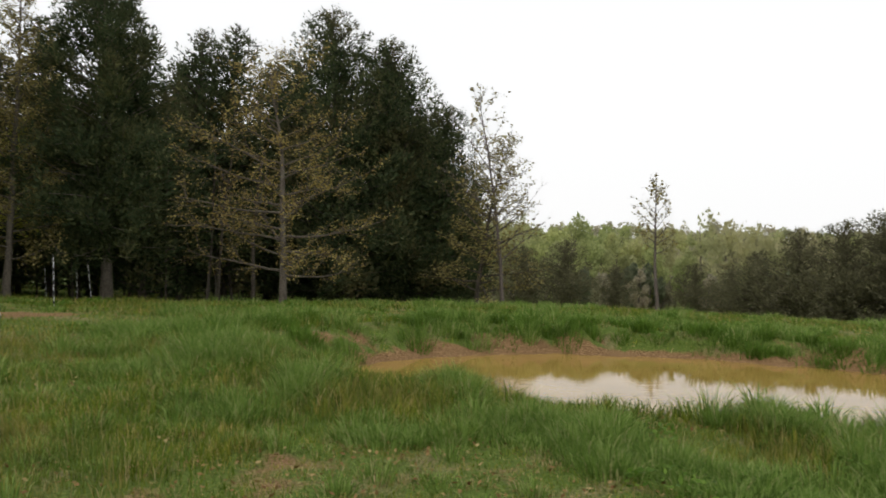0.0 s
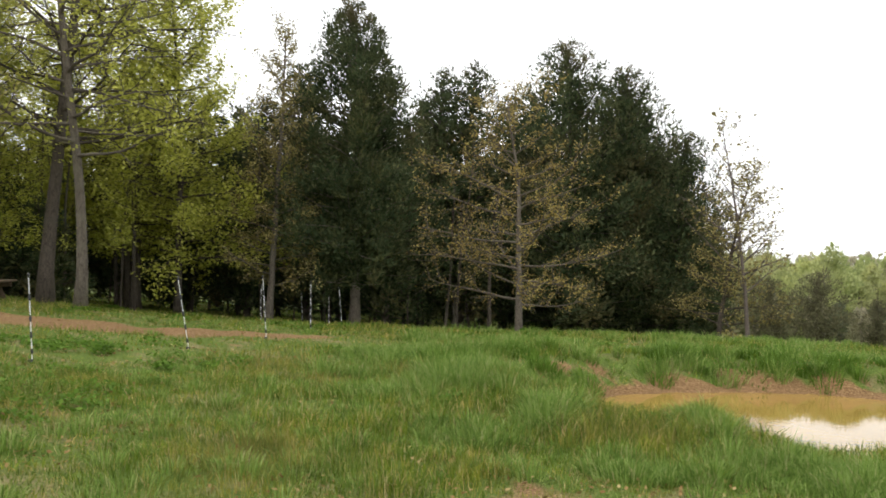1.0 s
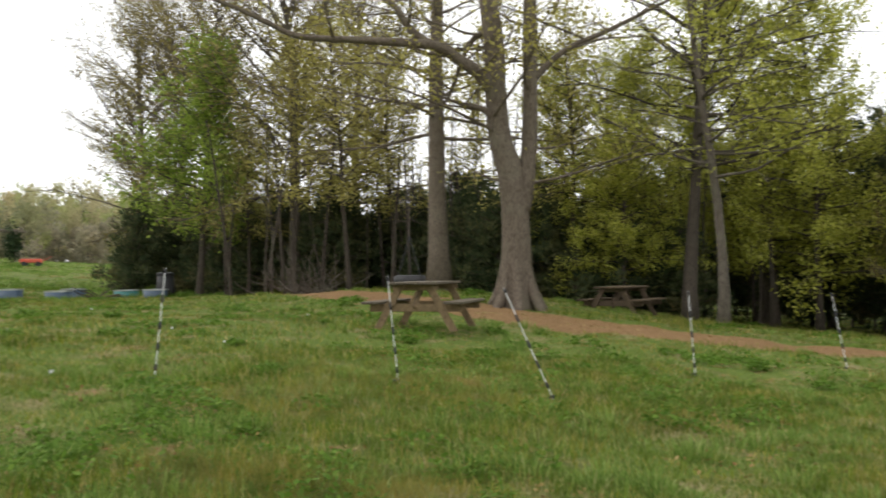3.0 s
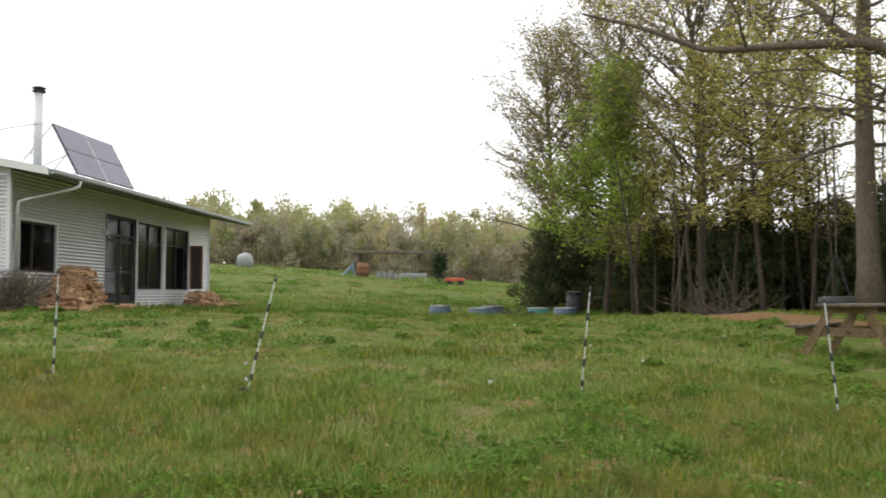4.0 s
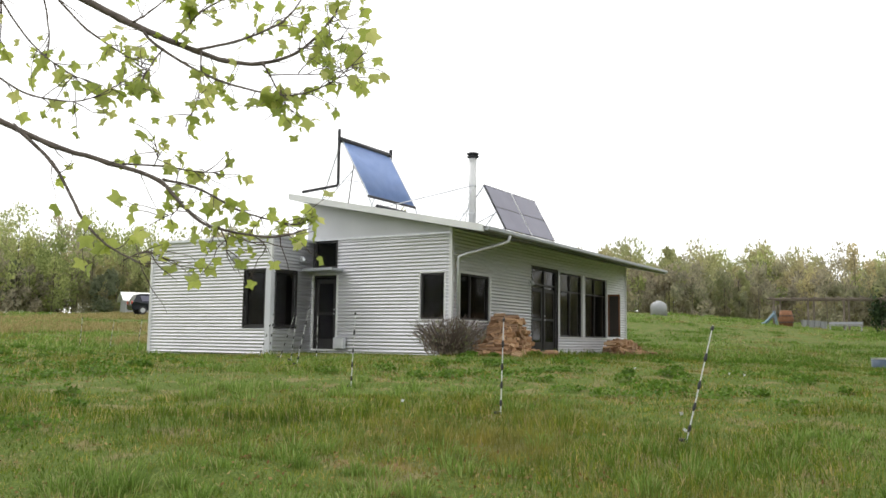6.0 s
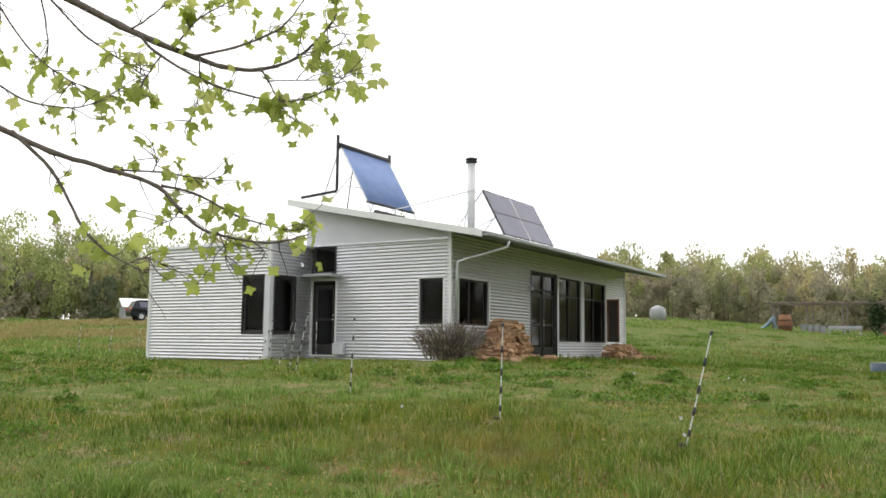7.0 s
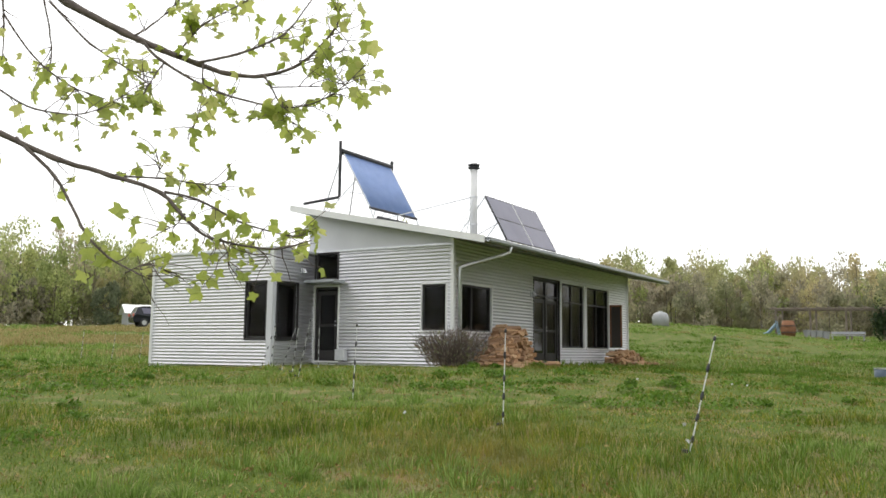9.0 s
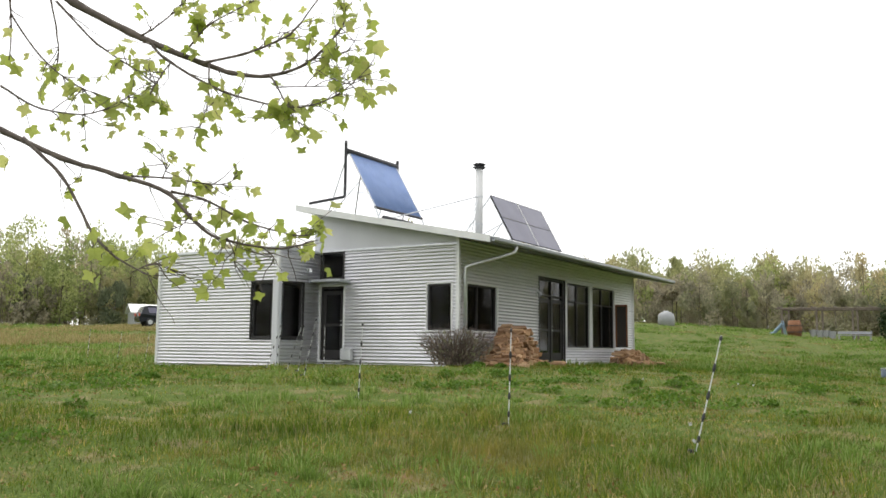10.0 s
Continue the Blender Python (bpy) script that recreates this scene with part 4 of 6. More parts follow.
# Wing
wall_with("wing_wall", (WING_X, WING_Y0), (0, 1), (1, 0), 0, WING_Y1 - WING_Y0, WING_H, [(0.22, 0.97, 0.66, 2.22)])
wall_with("wing_return", (WING_X, WING_Y0), (1, 0), (0, 1), 0, -WING_X, WING_H, [(0.22, 1.05, 0.66, 2.22)])
wall_with("wing_side", (WING_X, WING_Y1), (1, 0), (0, -1), 0, WING_BACK, WING_H, [])
wall_with("wing_back", (WING_X + WING_BACK, DEEP), (0, 1), (-1, 0), 0, WING_Y1 - DEEP, WING_H, [], siding=False)
part("wing_roof", Geo().slab((WING_X - 0.05, WING_Y0 - 0.05, WING_H), (WING_X + WING_BACK, WING_Y1 + 0.05, WING_H + 0.09), 0.01), M_STEEL, house, "flat roof with a metal cap")
part("corner_trim", Geo().slab((WING_X - 0.03, WING_Y0 - 0.03, -0.1), (WING_X + 0.10, WING_Y0 + 0.17, 2.26), 0.006), M_PANEL, house, "plain pale corner panel")
part("corner_trim", Geo().slab((WING_X - 0.03, WING_Y0 - 0.03, 2.26), (WING_X + 0.05, WING_Y0 + 0.05, WING_H), 0.006), M_TRIM, house)
part("corner_trim", Geo().slab((WING_X - 0.03, WING_Y1 - 0.05, -0.1), (WING_X + 0.05, WING_Y1 + 0.03, WING_H), 0.006), M_TRIM, house)
# Openings
window((0, 0), (1, 0), (0, 1), *FRONT[0], bars=(1.10,), light=True)
window((0, 0), (1, 0), (0, 1), *FRONT[1], bars=(5.98,), rails=(2.15,), name="door")
window((0, 0), (1, 0), (0, 1), *FRONT[2], bars=(8.1,), rails=(2.05,), light=True)
window((0, 0), (1, 0), (0, 1), *FRONT[3], bars=(10.4,), rails=(2.05,), light=True)
window((0, 0), (0, 1), (1, 0), *GABLE[0], light=True)
window((0, 0), (0, 1), (1, 0), *GABLE[1], name="door", light=True)
window((0, 0), (0, 1), (1, 0), *GABLE[2])
window((WING_X, WING_Y0), (0, 1), (1, 0), 0.22, 0.97, 0.66, 2.22)
window((WING_X, WING_Y0), (1, 0), (0, 1), 0.22, 1.05, 0.66, 2.22)
sash = part("open_sash", Geo().slab((11.62, -0.5, 0.55), (11.66, -0.02, 0.62), 0.005), M_FRAME, house, "casement sash standing open")
for a, b in (((11.62, -0.5, 2.08), (11.66, -0.02, 2.15)), ((11.62, -0.5, 0.55), (11.66, -0.44, 2.15)), ((11.62, -0.08, 0.55), (11.66, -0.02, 2.15))):
    part("frame", Geo().slab(a, b, 0.005), M_RUST, sash)
part("screen", Geo().box((11.635, -0.45, 0.6), (11.643, -0.07, 2.1)), M_SCREEN, sash, "dark insect screen")
# Floors, and added inner walls behind the windows; near-black colour imitates unlit rooms
part("floor", Geo().slab((0.1, 0.1, -0.3), (LONG - 0.1, DEEP - 0.1, 0.0), 0.01), M_ROOM_SHADE, house)
part("wing_floor", Geo().slab((WING_X + 0.1, WING_Y0 + 0.1, -0.3), (WING_X + WING_BACK - 0.1, WING_Y1 - 0.1, 0.0), 0.01), M_ROOM_SHADE, house)
part("inner_wall", Geo().slab((WING_X + 1.1, WING_Y0 + 0.2, 0.0), (WING_X + 1.2, WING_Y1 - 0.2, 3.0), 0.01), M_ROOM_SHADE, house)
part("inner_wall", Geo().slab((0.2, 3.4, 0.0), (LONG - 0.2, 3.5, 3.6), 0.01), M_ROOM_SHADE, house)
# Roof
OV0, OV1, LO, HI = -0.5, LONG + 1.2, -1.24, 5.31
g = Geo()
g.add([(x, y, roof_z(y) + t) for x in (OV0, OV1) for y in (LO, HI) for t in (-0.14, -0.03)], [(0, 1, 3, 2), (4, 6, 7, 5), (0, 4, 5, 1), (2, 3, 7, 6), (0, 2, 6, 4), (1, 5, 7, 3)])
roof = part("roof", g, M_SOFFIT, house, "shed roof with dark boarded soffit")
g = Geo()
xs = np.arange(OV0 - 0.02, OV1 + 0.02, 0.035)
zz = 0.012 * np.sin(2 * np.pi * xs / 0.21)
v = np.array([(x, y, roof_z(y) + 0.0 + b) for x, b in zip(xs, zz) for y in (LO - 0.06, HI + 0.04)])
g.add(v, [(2 * i, 2 * i + 2, 2 * i + 3, 2 * i + 1) for i in range(len(xs) - 1)])
part("roof_sheet", g, M_ROOF, roof, "ribbed grey metal roofing", smooth=True)
for x0, x1 in ((OV0 - 0.05, OV0), (OV1, OV1 + 0.05)):
    g = Geo()
    g.add([(x, y, roof_z(y) + t) for x in (x0, x1) for y in (LO, HI) for t in (-0.15, 0.03)], [(0, 1, 3, 2), (4, 6, 7, 5), (0, 4, 5, 1), (2, 3, 7, 6), (0, 2, 6, 4), (1, 5, 7, 3)])
    part("fascia", g, M_TRIM, roof, "pale metal fascia")
part("joist", Geo().slab((OV0, HI, roof_z(HI) - 0.14), (OV1, HI + 0.05, roof_z(HI) + 0.03), 0.01), M_TRIM, roof)
# Gutter and downpipe
g = Geo()
prof = [(-0.07, 0.05), (-0.07, -0.03), (-0.045, -0.06), (0.02, -0.06), (0.05, -0.03), (0.05, 0.05), (0.035, 0.05), (0.035, -0.02), (-0.055, -0.02), (-0.055, 0.05)]
v = [(x, LO - 0.06 + p, roof_z(LO) - 0.06 + q) for x in (OV0 + 0.02, OV1 - 0.02) for p, q in prof]
n = len(prof)
g.add(v, [(i, (i + 1) % n, n + (i + 1) % n, n + i) for i in range(n)] + [tuple(range(n))[::-1], tuple(range(n, 2 * n))])
part("gutter", g, M_ROOF, house, "dark metal gutter")
g = Geo().tube([(0.85, LO - 0.06, 3.18), (0.85, LO - 0.04, 3.0), (0.75, LO + 0.12, 2.93), (0.3, -0.3, 2.66), (0.2, -0.12, 2.58), (0.2, -0.09, 2.4), (0.2, -0.09, 0.05)], 0.05, 10)
part("downpipe", g, M_STEEL, house, "galvanised downpipe", smooth=True)
# Porch ledge over the side door, lamps and meter
part("door_canopy", Geo().slab((-0.55, 3.6, 2.27), (-0.02, WING_Y0 - 0.03, 2.35), 0.01), M_ROOF, house, "small metal canopy")


def wall_lamp(m):
    lamp = part("wall_lamp", Geo().slab((-0.06, -0.03, -0.08), (0.06, 0.0, 0.08), 0.01, m), M_STEEL, house, "small metal wall lamp")
    part("shade", Geo().tube([m @ Vector((0, -0.05, 0.05)), m @ Vector((0, -0.1, 0.0)), m @ Vector((0, -0.13, -0.08))], [0.04, 0.055, 0.07], 10), M_STEEL, lamp)


wall_lamp(pose(4.74, -0.02, 2.17))
wall_lamp(pose(WING_X - 0.02, 6.2, 2.62, 0, 0, -90))
wall_lamp(pose(-0.6, WING_Y0 - 0.02, 2.62))
part("meter_box", Geo().slab((-0.2, 3.45, 0.05), (-0.02, 3.8, 0.38), 0.02), M_STEEL, house)


# Flue
flue = part("flue", Geo().tube([(4.65, 2.0, 3.75), (4.65, 2.0, 6.3)], 0.125, 16), M_TRIM, house, "galvanised stove flue", smooth=True)
for z in (4.45, 5.35):
    part("joint", Geo().tube([(4.65, 2.0, z), (4.65, 2.0, z + 0.05)], 0.137, 16), M_STEEL, flue)
part("flashing", Geo().tube([(4.65, 2.0, 3.8), (4.65, 2.0, 4.05)], [0.28, 0.14], 16), M_STEEL, flue)
part("cap", Geo().tube([(4.65, 2.0, 6.3), (4.65, 2.0, 6.36), (4.65, 2.0, 6.4), (4.65, 2.0, 6.46), (4.65, 2.0, 6.5)], [0.13, 0.21, 0.15, 0.21, 0.12], 16), M_BLACK, flue)
for dx, dy in ((-4.2, 0.9), (-1.9, -0.6), (-1.0, 0.2), (1.5, 1.2)):
    part("stay", Geo().tube([(4.65, 2.0, 5.4), (4.65 + dx, 2.0 + dy, roof_z(2.0 + dy))], 0.017, 4), M_STEEL, flue)

# Solar water heater: vacuum tubes between manifold and foot rail
C0, C1 = np.array([0.3, 3.0, 4.47]), np.array([0.3, 4.05, 6.25])
heater = thing("solar_water_heater", pose(HX, HY, HZ, 0, 0, HROT), "blue vacuum-tube solar water heater tilted on a black roof frame", "solar heater")
ax = np.array([1.0, 0, 0])
WID = 2.45
for k in range(30):
    x = 0.06 + k * (WID - 0.12) / 29
    part("tube", Geo().tube([C0 + ax * x, C1 + ax * x], 0.026, 8), M_TUBE, heater, smooth=True)
part("manifold", Geo().tube([C1 - ax * 0.08, C1 + ax * (WID + 0.08)], 0.085, 12), M_BLACK, heater, smooth=True)
part("foot_rail", Geo().tube([C0 - ax * 0.03, C0 + ax * (WID + 0.03)], 0.04, 6), M_BLACK, heater)
for x in (0.0, WID):
    part("side_rail", Geo().tube([C0 + ax * x - np.array([0, 0.02, 0.03]), C1 + ax * x - np.array([0, 0.02, 0.03])], 0.022, 6), M_STEEL, heater)
    part("post", Geo().tube([C1 + ax * x, np.array([0.3 + x, 4.75, roof_z(4.75)])], 0.022, 6), M_STEEL, heater)
    part("foot", Geo().tube([C0 + ax * x, np.array([0.3 + x, 2.85, roof_z(2.85)])], 0.025, 6), M_STEEL, heater)
    part("brace", Geo().tube([(C0 + C1) / 2 + ax * x, np.array([0.3 + x, 4.6, roof_z(4.6)])], 0.016, 5), M_STEEL, heater)
    part("brace", Geo().tube([C0 * 0.45 + C1 * 0.55 + ax * x, np.array([0.3 + x, 3.75, roof_z(3.75)])], 0.018, 5), M_BLACK, heater)
    part("base_foot", Geo().slab((0.22 + x, 2.55, roof_z(2.7) + 0.0), (0.38 + x, 2.95, roof_z(2.7) + 0.09), 0.01), M_BLACK, heater)
part("base_rail", Geo().tube([(0.3, 2.72, roof_z(2.72) + 0.12), (0.3 + WID * 0.62, 2.72, roof_z(2.72) + 0.12)], 0.045, 6), M_BLACK, heater)
part("brace", Geo().tube([C1 * 0.3 + C0 * 0.7 + np.array([0, 0.5, 0]), C1 * 0.3 + C0 * 0.7 + np.array([WID, 0.5, 0.2])], 0.012, 5), M_STEEL, heater)
part("pipe", Geo().tube([C1 + np.array([-0.12, 0, 0.3]), C1 + np.array([-0.12, 0, -1.35]), C1 + np.array([-0.12, 0.05, -1.4]), np.array([0.0, 5.25, 4.72])], 0.045, 8), M_BLACK, heater, "black insulated pipe")
part("pipe", Geo().tube([C1 + ax * (WID + 0.12) + np.array([0, 0, 0.2]), C1 + ax * (WID + 0.12) - np.array([0, 0, 0.25])], 0.05, 8), M_BLACK, heater)

# Photovoltaic array: four modules on a tilted frame
pv = thing("solar_panel_array", pose(HX, HY, HZ, 0, 0, HROT), "dark photovoltaic panels on a tilted roof frame", "solar panels")
P0, P1 = np.array([5.75, 1.35, 4.05]), np.array([5.75, 2.2, 5.62])
up = (P1 - P0) / np.linalg.norm(P1 - P0)
nrm = np.cross(ax, up)
HGT = np.linalg.norm(P1 - P0)
for i in range(2):
    for j in range(2):
        o = P0 + ax * (i * 2.0) + up * (j * HGT / 2)
        m = Matrix(((*ax,), (*up,), (*nrm,))).transposed().to_4x4()
        m.translation = Vector(o)
        mod = part("module", Geo().slab((0.03, 0.015, 0.0), (1.97, HGT / 2 - 0.015, 0.03), 0.004, m), M_PV, pv)
        for a, b in (((0.005, 0.0, -0.012), (1.995, 0.016, 0.034)), ((0.005, HGT / 2 - 0.016, -0.012), (1.995, HGT / 2, 0.034)), ((0.005, 0, -0.012), (0.031, HGT / 2, 0.034)), ((1.969, 0, -0.012), (1.995, HGT / 2, 0.034))):
            part("frame", Geo().box(a, b, m), M_TRIM if b[1] - a[1] > 0.1 and (a[0] > 1) != (i > 0) else M_FRAME, mod)
for x in (0.1, 1.95, 3.9):
    part("strut", Geo().tube([P1 + ax * x - nrm * 0.05, np.array([5.75 + x, 3.4, roof_z(3.4)])], 0.025, 5), M_STEEL, pv)
    part("strut", Geo().tube([(P0 * 0.6 + P1 * 0.4) + ax * x - nrm * 0.05, np.array([5.75 + x, 3.0, roof_z(3.0)])], 0.02, 5), M_STEEL, pv)
    part("rail", Geo().tube([P0 + ax * x - nrm * 0.05 - up * 0.25, P1 + ax * x - nrm * 0.05], 0.025, 5), M_STEEL, pv)

# ---- firewood ----
HM = pose(HX, HY, HZ, 0, 0, HROT)


def wood_pile(x0, x1, y0, y1, h, seed, label, lean=True):
    r = np.random.default_rng(seed)
    w = HM @ Vector(((x0 + x1) / 2, (y0 + y1) / 2, 0))
    base = gz(w.x, w.y)
    pile = thing("firewood_pile", Matrix.Translation((w.x, w.y, base)) @ pose(0, 0, 0, 0, 0, HROT), label, "firewood", "firewood piles by the porch")
    kinds = []
    for k in range(8):
        n = r.integers(4, 6)
        a = np.sort(r.uniform(0, 6.28, 1) + np.linspace(0, 6.28, n, endpoint=False) + r.normal(0, 0.2, n))
        rr = r.uniform(0.045, 0.11, n)
        g2 = Geo()
        L = r.uniform(0.34, 0.44)
        v = [(rr[i] * math.cos(a[i]), y, rr[i] * math.sin(a[i])) for y in (-L / 2, L / 2) for i in range(n)]
        g2.add(v, [(i, (i + 1) % n, n + (i + 1) % n, n + i) for i in range(n)] + [tuple(range(n))[::-1], tuple(range(n, 2 * n))])
        me = g2.mesh("log")
        me.materials.append(M_LOG)
        kinds.append(me)
    wid, dep = x1 - x0, y1 - y0
    for y in np.arange(-dep / 2 + 0.1, dep / 2, 0.2):
        z = 0.05
        while z < h:
            f = z / h
            lo, hi = -wid / 2 + wid * (0.70 * f if lean else 0.3 * f), wid / 2 - wid * (0.26 * f ** 1.5 + 0.02)
            for x in np.arange(lo, hi, 0.155):
                if y < 0 and f > 0.86 and r.uniform() < 0.4:
                    continue
                o = part("log", kinds[r.integers(0, 8)], None, pile)
                loose = r.uniform() < (0.35 if y < 0 else 0.08)
                o.matrix_basis = pose(x + r.normal(0, 0.025), y + r.normal(0, 0.06) - 0.25 * (1 - f) * (y < 0), z + r.normal(0, 0.02), r.normal(0, 14) + (25 * r.normal() if loose else 0), r.uniform(0, 360), r.normal(0, 22) + (60 * r.normal() if loose else 0))
            z += 0.105
    for _ in range(int(wid * 9)):
        o = part("log", kinds[r.integers(0, 8)], None, pile)
        o.matrix_basis = pose(r.uniform(-wid * 0.6, wid * 0.55), -dep / 2 - abs(r.normal(0, 0.28)) - 0.1, 0.05 + r.uniform(0, 0.05), r.normal(0, 10), r.uniform(0, 360), r.uniform(0, 180))
    return pile


wood_pile(0.7, 2.95, -0.85, -0.15, 1.12, 3, "heap of split orange-brown firewood against the wall")
wood_pile(10.1, 12.1, -1.0, -0.3, 0.5, 4, "low heap of split firewood beside the windows", False)

# ---- lavender-like shrub ----
def shrub(x, y, w, h, seed, n, label):
    r = np.random.default_rng(seed)
    t = thing("shrub", pose(x, y, gz(x, y)), label, "shrub")
    g2 = Geo()
    for _ in range(n):
        a, b = r.uniform(0, 6.28), r.uniform(0, 1) ** 0.6
        el = radians(88 - 52 * b)
        d = np.array([math.cos(a) * math.cos(el), math.sin(a) * math.cos(el), math.sin(el)])
        p0 = np.array([math.cos(a), math.sin(a), 0]) * w * 0.25 * r.uniform(0, 1)
        g2.tube(walk_path(r, p0, d, h * r.uniform(0.7, 1.15) * (1 + 0.25 * b), 4, 0.09), [0.008, 0.007, 0.006, 0.005, 0.003], 3, False)
    part("brushwood", g2, M_TWIG, t, "thin brown stems")
    a, q = r.uniform(0, 6.28, n * 4), np.sqrt(r.uniform(0, 1, n * 4))
    hh = r.uniform(0.05, 1, n * 4)
    c = np.c_[np.cos(a) * q * w * (0.6 + 0.4 * hh), np.sin(a) * q * w * (0.6 + 0.4 * hh), h * hh * np.sqrt(1 - 0.6 * q * q)]
    part("foliage", fast_mesh("foliage", frond_quads(r, c, np.c_[np.cos(a) * q, np.sin(a) * q, np.ones(len(a))], 0.07, 0.25), 4, M_SHRUB), M_SHRUB, t)
    return t


p = HM @ Vector((-0.45, -0.25, 0))
shrub(p.x, p.y, 1.0, 0.95, 8, 420, "grey-brown twiggy shrub at the house corner")

# ---- fence of tread-in posts ----
def fence_post(x, y, lx, ly, h=1.07):
    """White plastic tread-in post with dark clips; lx, ly: lean of its top."""
    z = gz(x, y)
    t = thing("fence_post", pose(x, y, z - 0.02), "thin white tread-in fence post with black wire clips", "fence post", "electric fence posts")
    top = np.array([lx, ly, h])
    part("stem", Geo().tube([(0, 0, 0), top * 0.5, top], [0.0065, 0.006, 0.0055], 6), M_WHITE, t)
    for f, b in ((0.14, 0.03), (0.32, 0.036), (0.5, 0.036), (0.73, 0.036), (0.975, 0.02)):
        part("clip", Geo().tube([top * (f - b), top * (f - b * 0.3), top * (f + b * 0.4), top * (f + b)], [0.008, 0.016, 0.014, 0.008], 6), M_BLACK, t)
    part("foot", Geo().slab((-0.012, -0.07, 0.03), (0.012, 0.0, 0.06), 0.004), M_BLACK, t)
    return t


for az, d, lean, h in ((89.85, 8.5, -0.25, 1.06), (69.3, 8.8, -0.10, 1.06), (54.6, 8.9, 0.10, 1.06), (44.9, 8.6, 0.46, 1.06), (36.2, 11.5, 0.07, 1.06), (27.6, 13.3, 0.18, 1.05), (23.0, 15.4, 0.09, 1.1),
                       (20.3, 18.4, 0.02, 1.06), (18.35, 23.4, 0.1, 1.05), (20.9, 27, 0.05, 1.0), (19.2, 26, 0.02, 1.0), (23.5, 25, 0.02, 1.0),
                       (100.9, 9.8, -0.03, 1.06), (110.3, 12.4, -0.04, 1.06), (113.8, 16.3, -0.2, 1.06), (114.2, 19, -0.1, 1.0), (114.9, 20, -0.3, 1.0), (115.6, 20.4, -0.1, 1.0), (116.2, 20.6, -0.3, 1.0), (112.6, 20.5, 0.0, 1.0), (123.6, 30, -0.1, 1.0), (125.2, 31, -0.1, 1.0), (126.9, 32, -0.05, 1.0)):
    X, Y = polar(az, d)
    fence_post(X, Y, lean * math.cos(radians(az)) * -1, lean * math.sin(radians(az)) * -1, h)

# ---- picnic tables ----
def picnic_table(x, y, rot, wood, top, label="", sink=0.0):
    t = thing("picnic_table", pose(x, y, gz(x, y) - sink, 0, 0, rot), label, "picnic table", "picnic tables")
    for k in range(5):
        part("tabletop_board", Geo().slab((-0.9, -0.37 + k * 0.15, 0.72), (0.9, -0.23 + k * 0.15, 0.76), 0.006), top, t)
    for s in (-1, 1):
        for k in range(2):
            y0 = s * (0.58 + 0.15 * k)
            part("bench_board", Geo().slab((-0.9, y0 - 0.07, 0.42), (0.9, y0 + 0.07, 0.46), 0.006), top, t)
    for x0 in (-0.68, 0.68):
        for s in (-1, 1):
            m = Matrix(((1, 0, 0, x0), (0, 1, -s * 0.56, s * 0.62), (0, 0, 1, 0), (0, 0, 0, 1)))
            part("leg", Geo().slab((-0.02, -0.065, 0.0), (0.02, 0.065, 0.72), 0.005, m), wood, t)
        part("bench_support", Geo().slab((x0 + 0.021, -0.74, 0.30), (x0 + 0.06, 0.74, 0.42), 0.006), wood, t)
        part("top_support", Geo().slab((x0 + 0.021, -0.36, 0.63), (x0 + 0.06, 0.36, 0.72), 0.006), wood, t)
        s = -1 if x0 > 0 else 1
        part("brace", Geo().tube([(x0, 0, 0.36), (x0 + s * 0.45, 0, 0.71)], 0.045, 4), wood, t)
    return t


X, Y = polar(52.85, 14.5)
picnic_table(X, Y, 52 + 90 - 14, M_TABLE, M_TABLE_TOP, label="weathered wooden picnic table with attached benches on the grass")
# Table under the trees, its wood coloured darker in place of their shade.
X, Y = polar(40.3, 22.0)
picnic_table(X, Y, 40 + 70, M_TABLE_SHADED, M_TABLE_SHADED, sink=0.12, label="weathered wooden picnic table under the trees beside the track")

# ---- tyre swing ----
X, Y = polar(53.9, 19.0)
Z = gz(X, Y) - 0.5
swing = thing("tyre_swing", pose(X, Y, Z + 1.0, 0, 0, 20), "black tyre swing hanging flat on three chains", "tyre swing")
g = Geo()
a = np.linspace(0, 2 * np.pi, 25)[:-1]
sec = [(0.36, -0.09), (0.34, 0.09), (0.25, 0.11), (0.19, 0.08), (0.20, 0.05), (0.28, 0.0), (0.20, -0.05), (0.19, -0.08), (0.25, -0.11), (0.34, -0.10)]
v = [(r * math.cos(t), r * math.sin(t), z) for t in a for r, z in sec]
n = len(sec)
g.add(v, [(i * n + j, i * n + (j + 1) % n, ((i + 1) % 24) * n + (j + 1) % n, ((i + 1) % 24) * n + j) for i in range(24) for j in range(n)])
part("tyre", g, M_RUBBER, swing, smooth=True)
for k in range(3):
    t = k * 2.094
    part("chain", Geo().tube([(0.27 * math.cos(t), 0.27 * math.sin(t), 0.1), (0, 0, 0.95)], 0.009, 4), M_BLACK, swing)
part("rope", Geo().tube([(0, 0, 0.95), (0, 0, 4.3)], 0.010, 5), M_TWIG, swing)

# ---- tubs and compost bin ----
def tub(az, d, r, h, material, label):
    x, y = polar(az, d)
    t = thing("planter_tub", pose(x, y, gz(x, y) - 0.03), label, "planter", "round planter tubs")
    part("wall", Geo().tube([(0, 0, 0), (0, 0, h), (0, 0, h + 0.015), (0, 0, h), (0, 0, h - 0.1)], [r * 0.97, r, r * 1.02, r * 0.95, r * 0.94], 24, False), material, t, smooth=True)
    part("rim", Geo().tube([(0, 0, h - 0.02), (0, 0, h + 0.03)], [r * 1.015, r * 1.02], 24, False), M_STEEL, t)
    part("soil", Geo().tube([(0, 0, h - 0.09), (0, 0, h - 0.06)], [r * 0.94, r * 0.9], 24), M_SOIL, t)


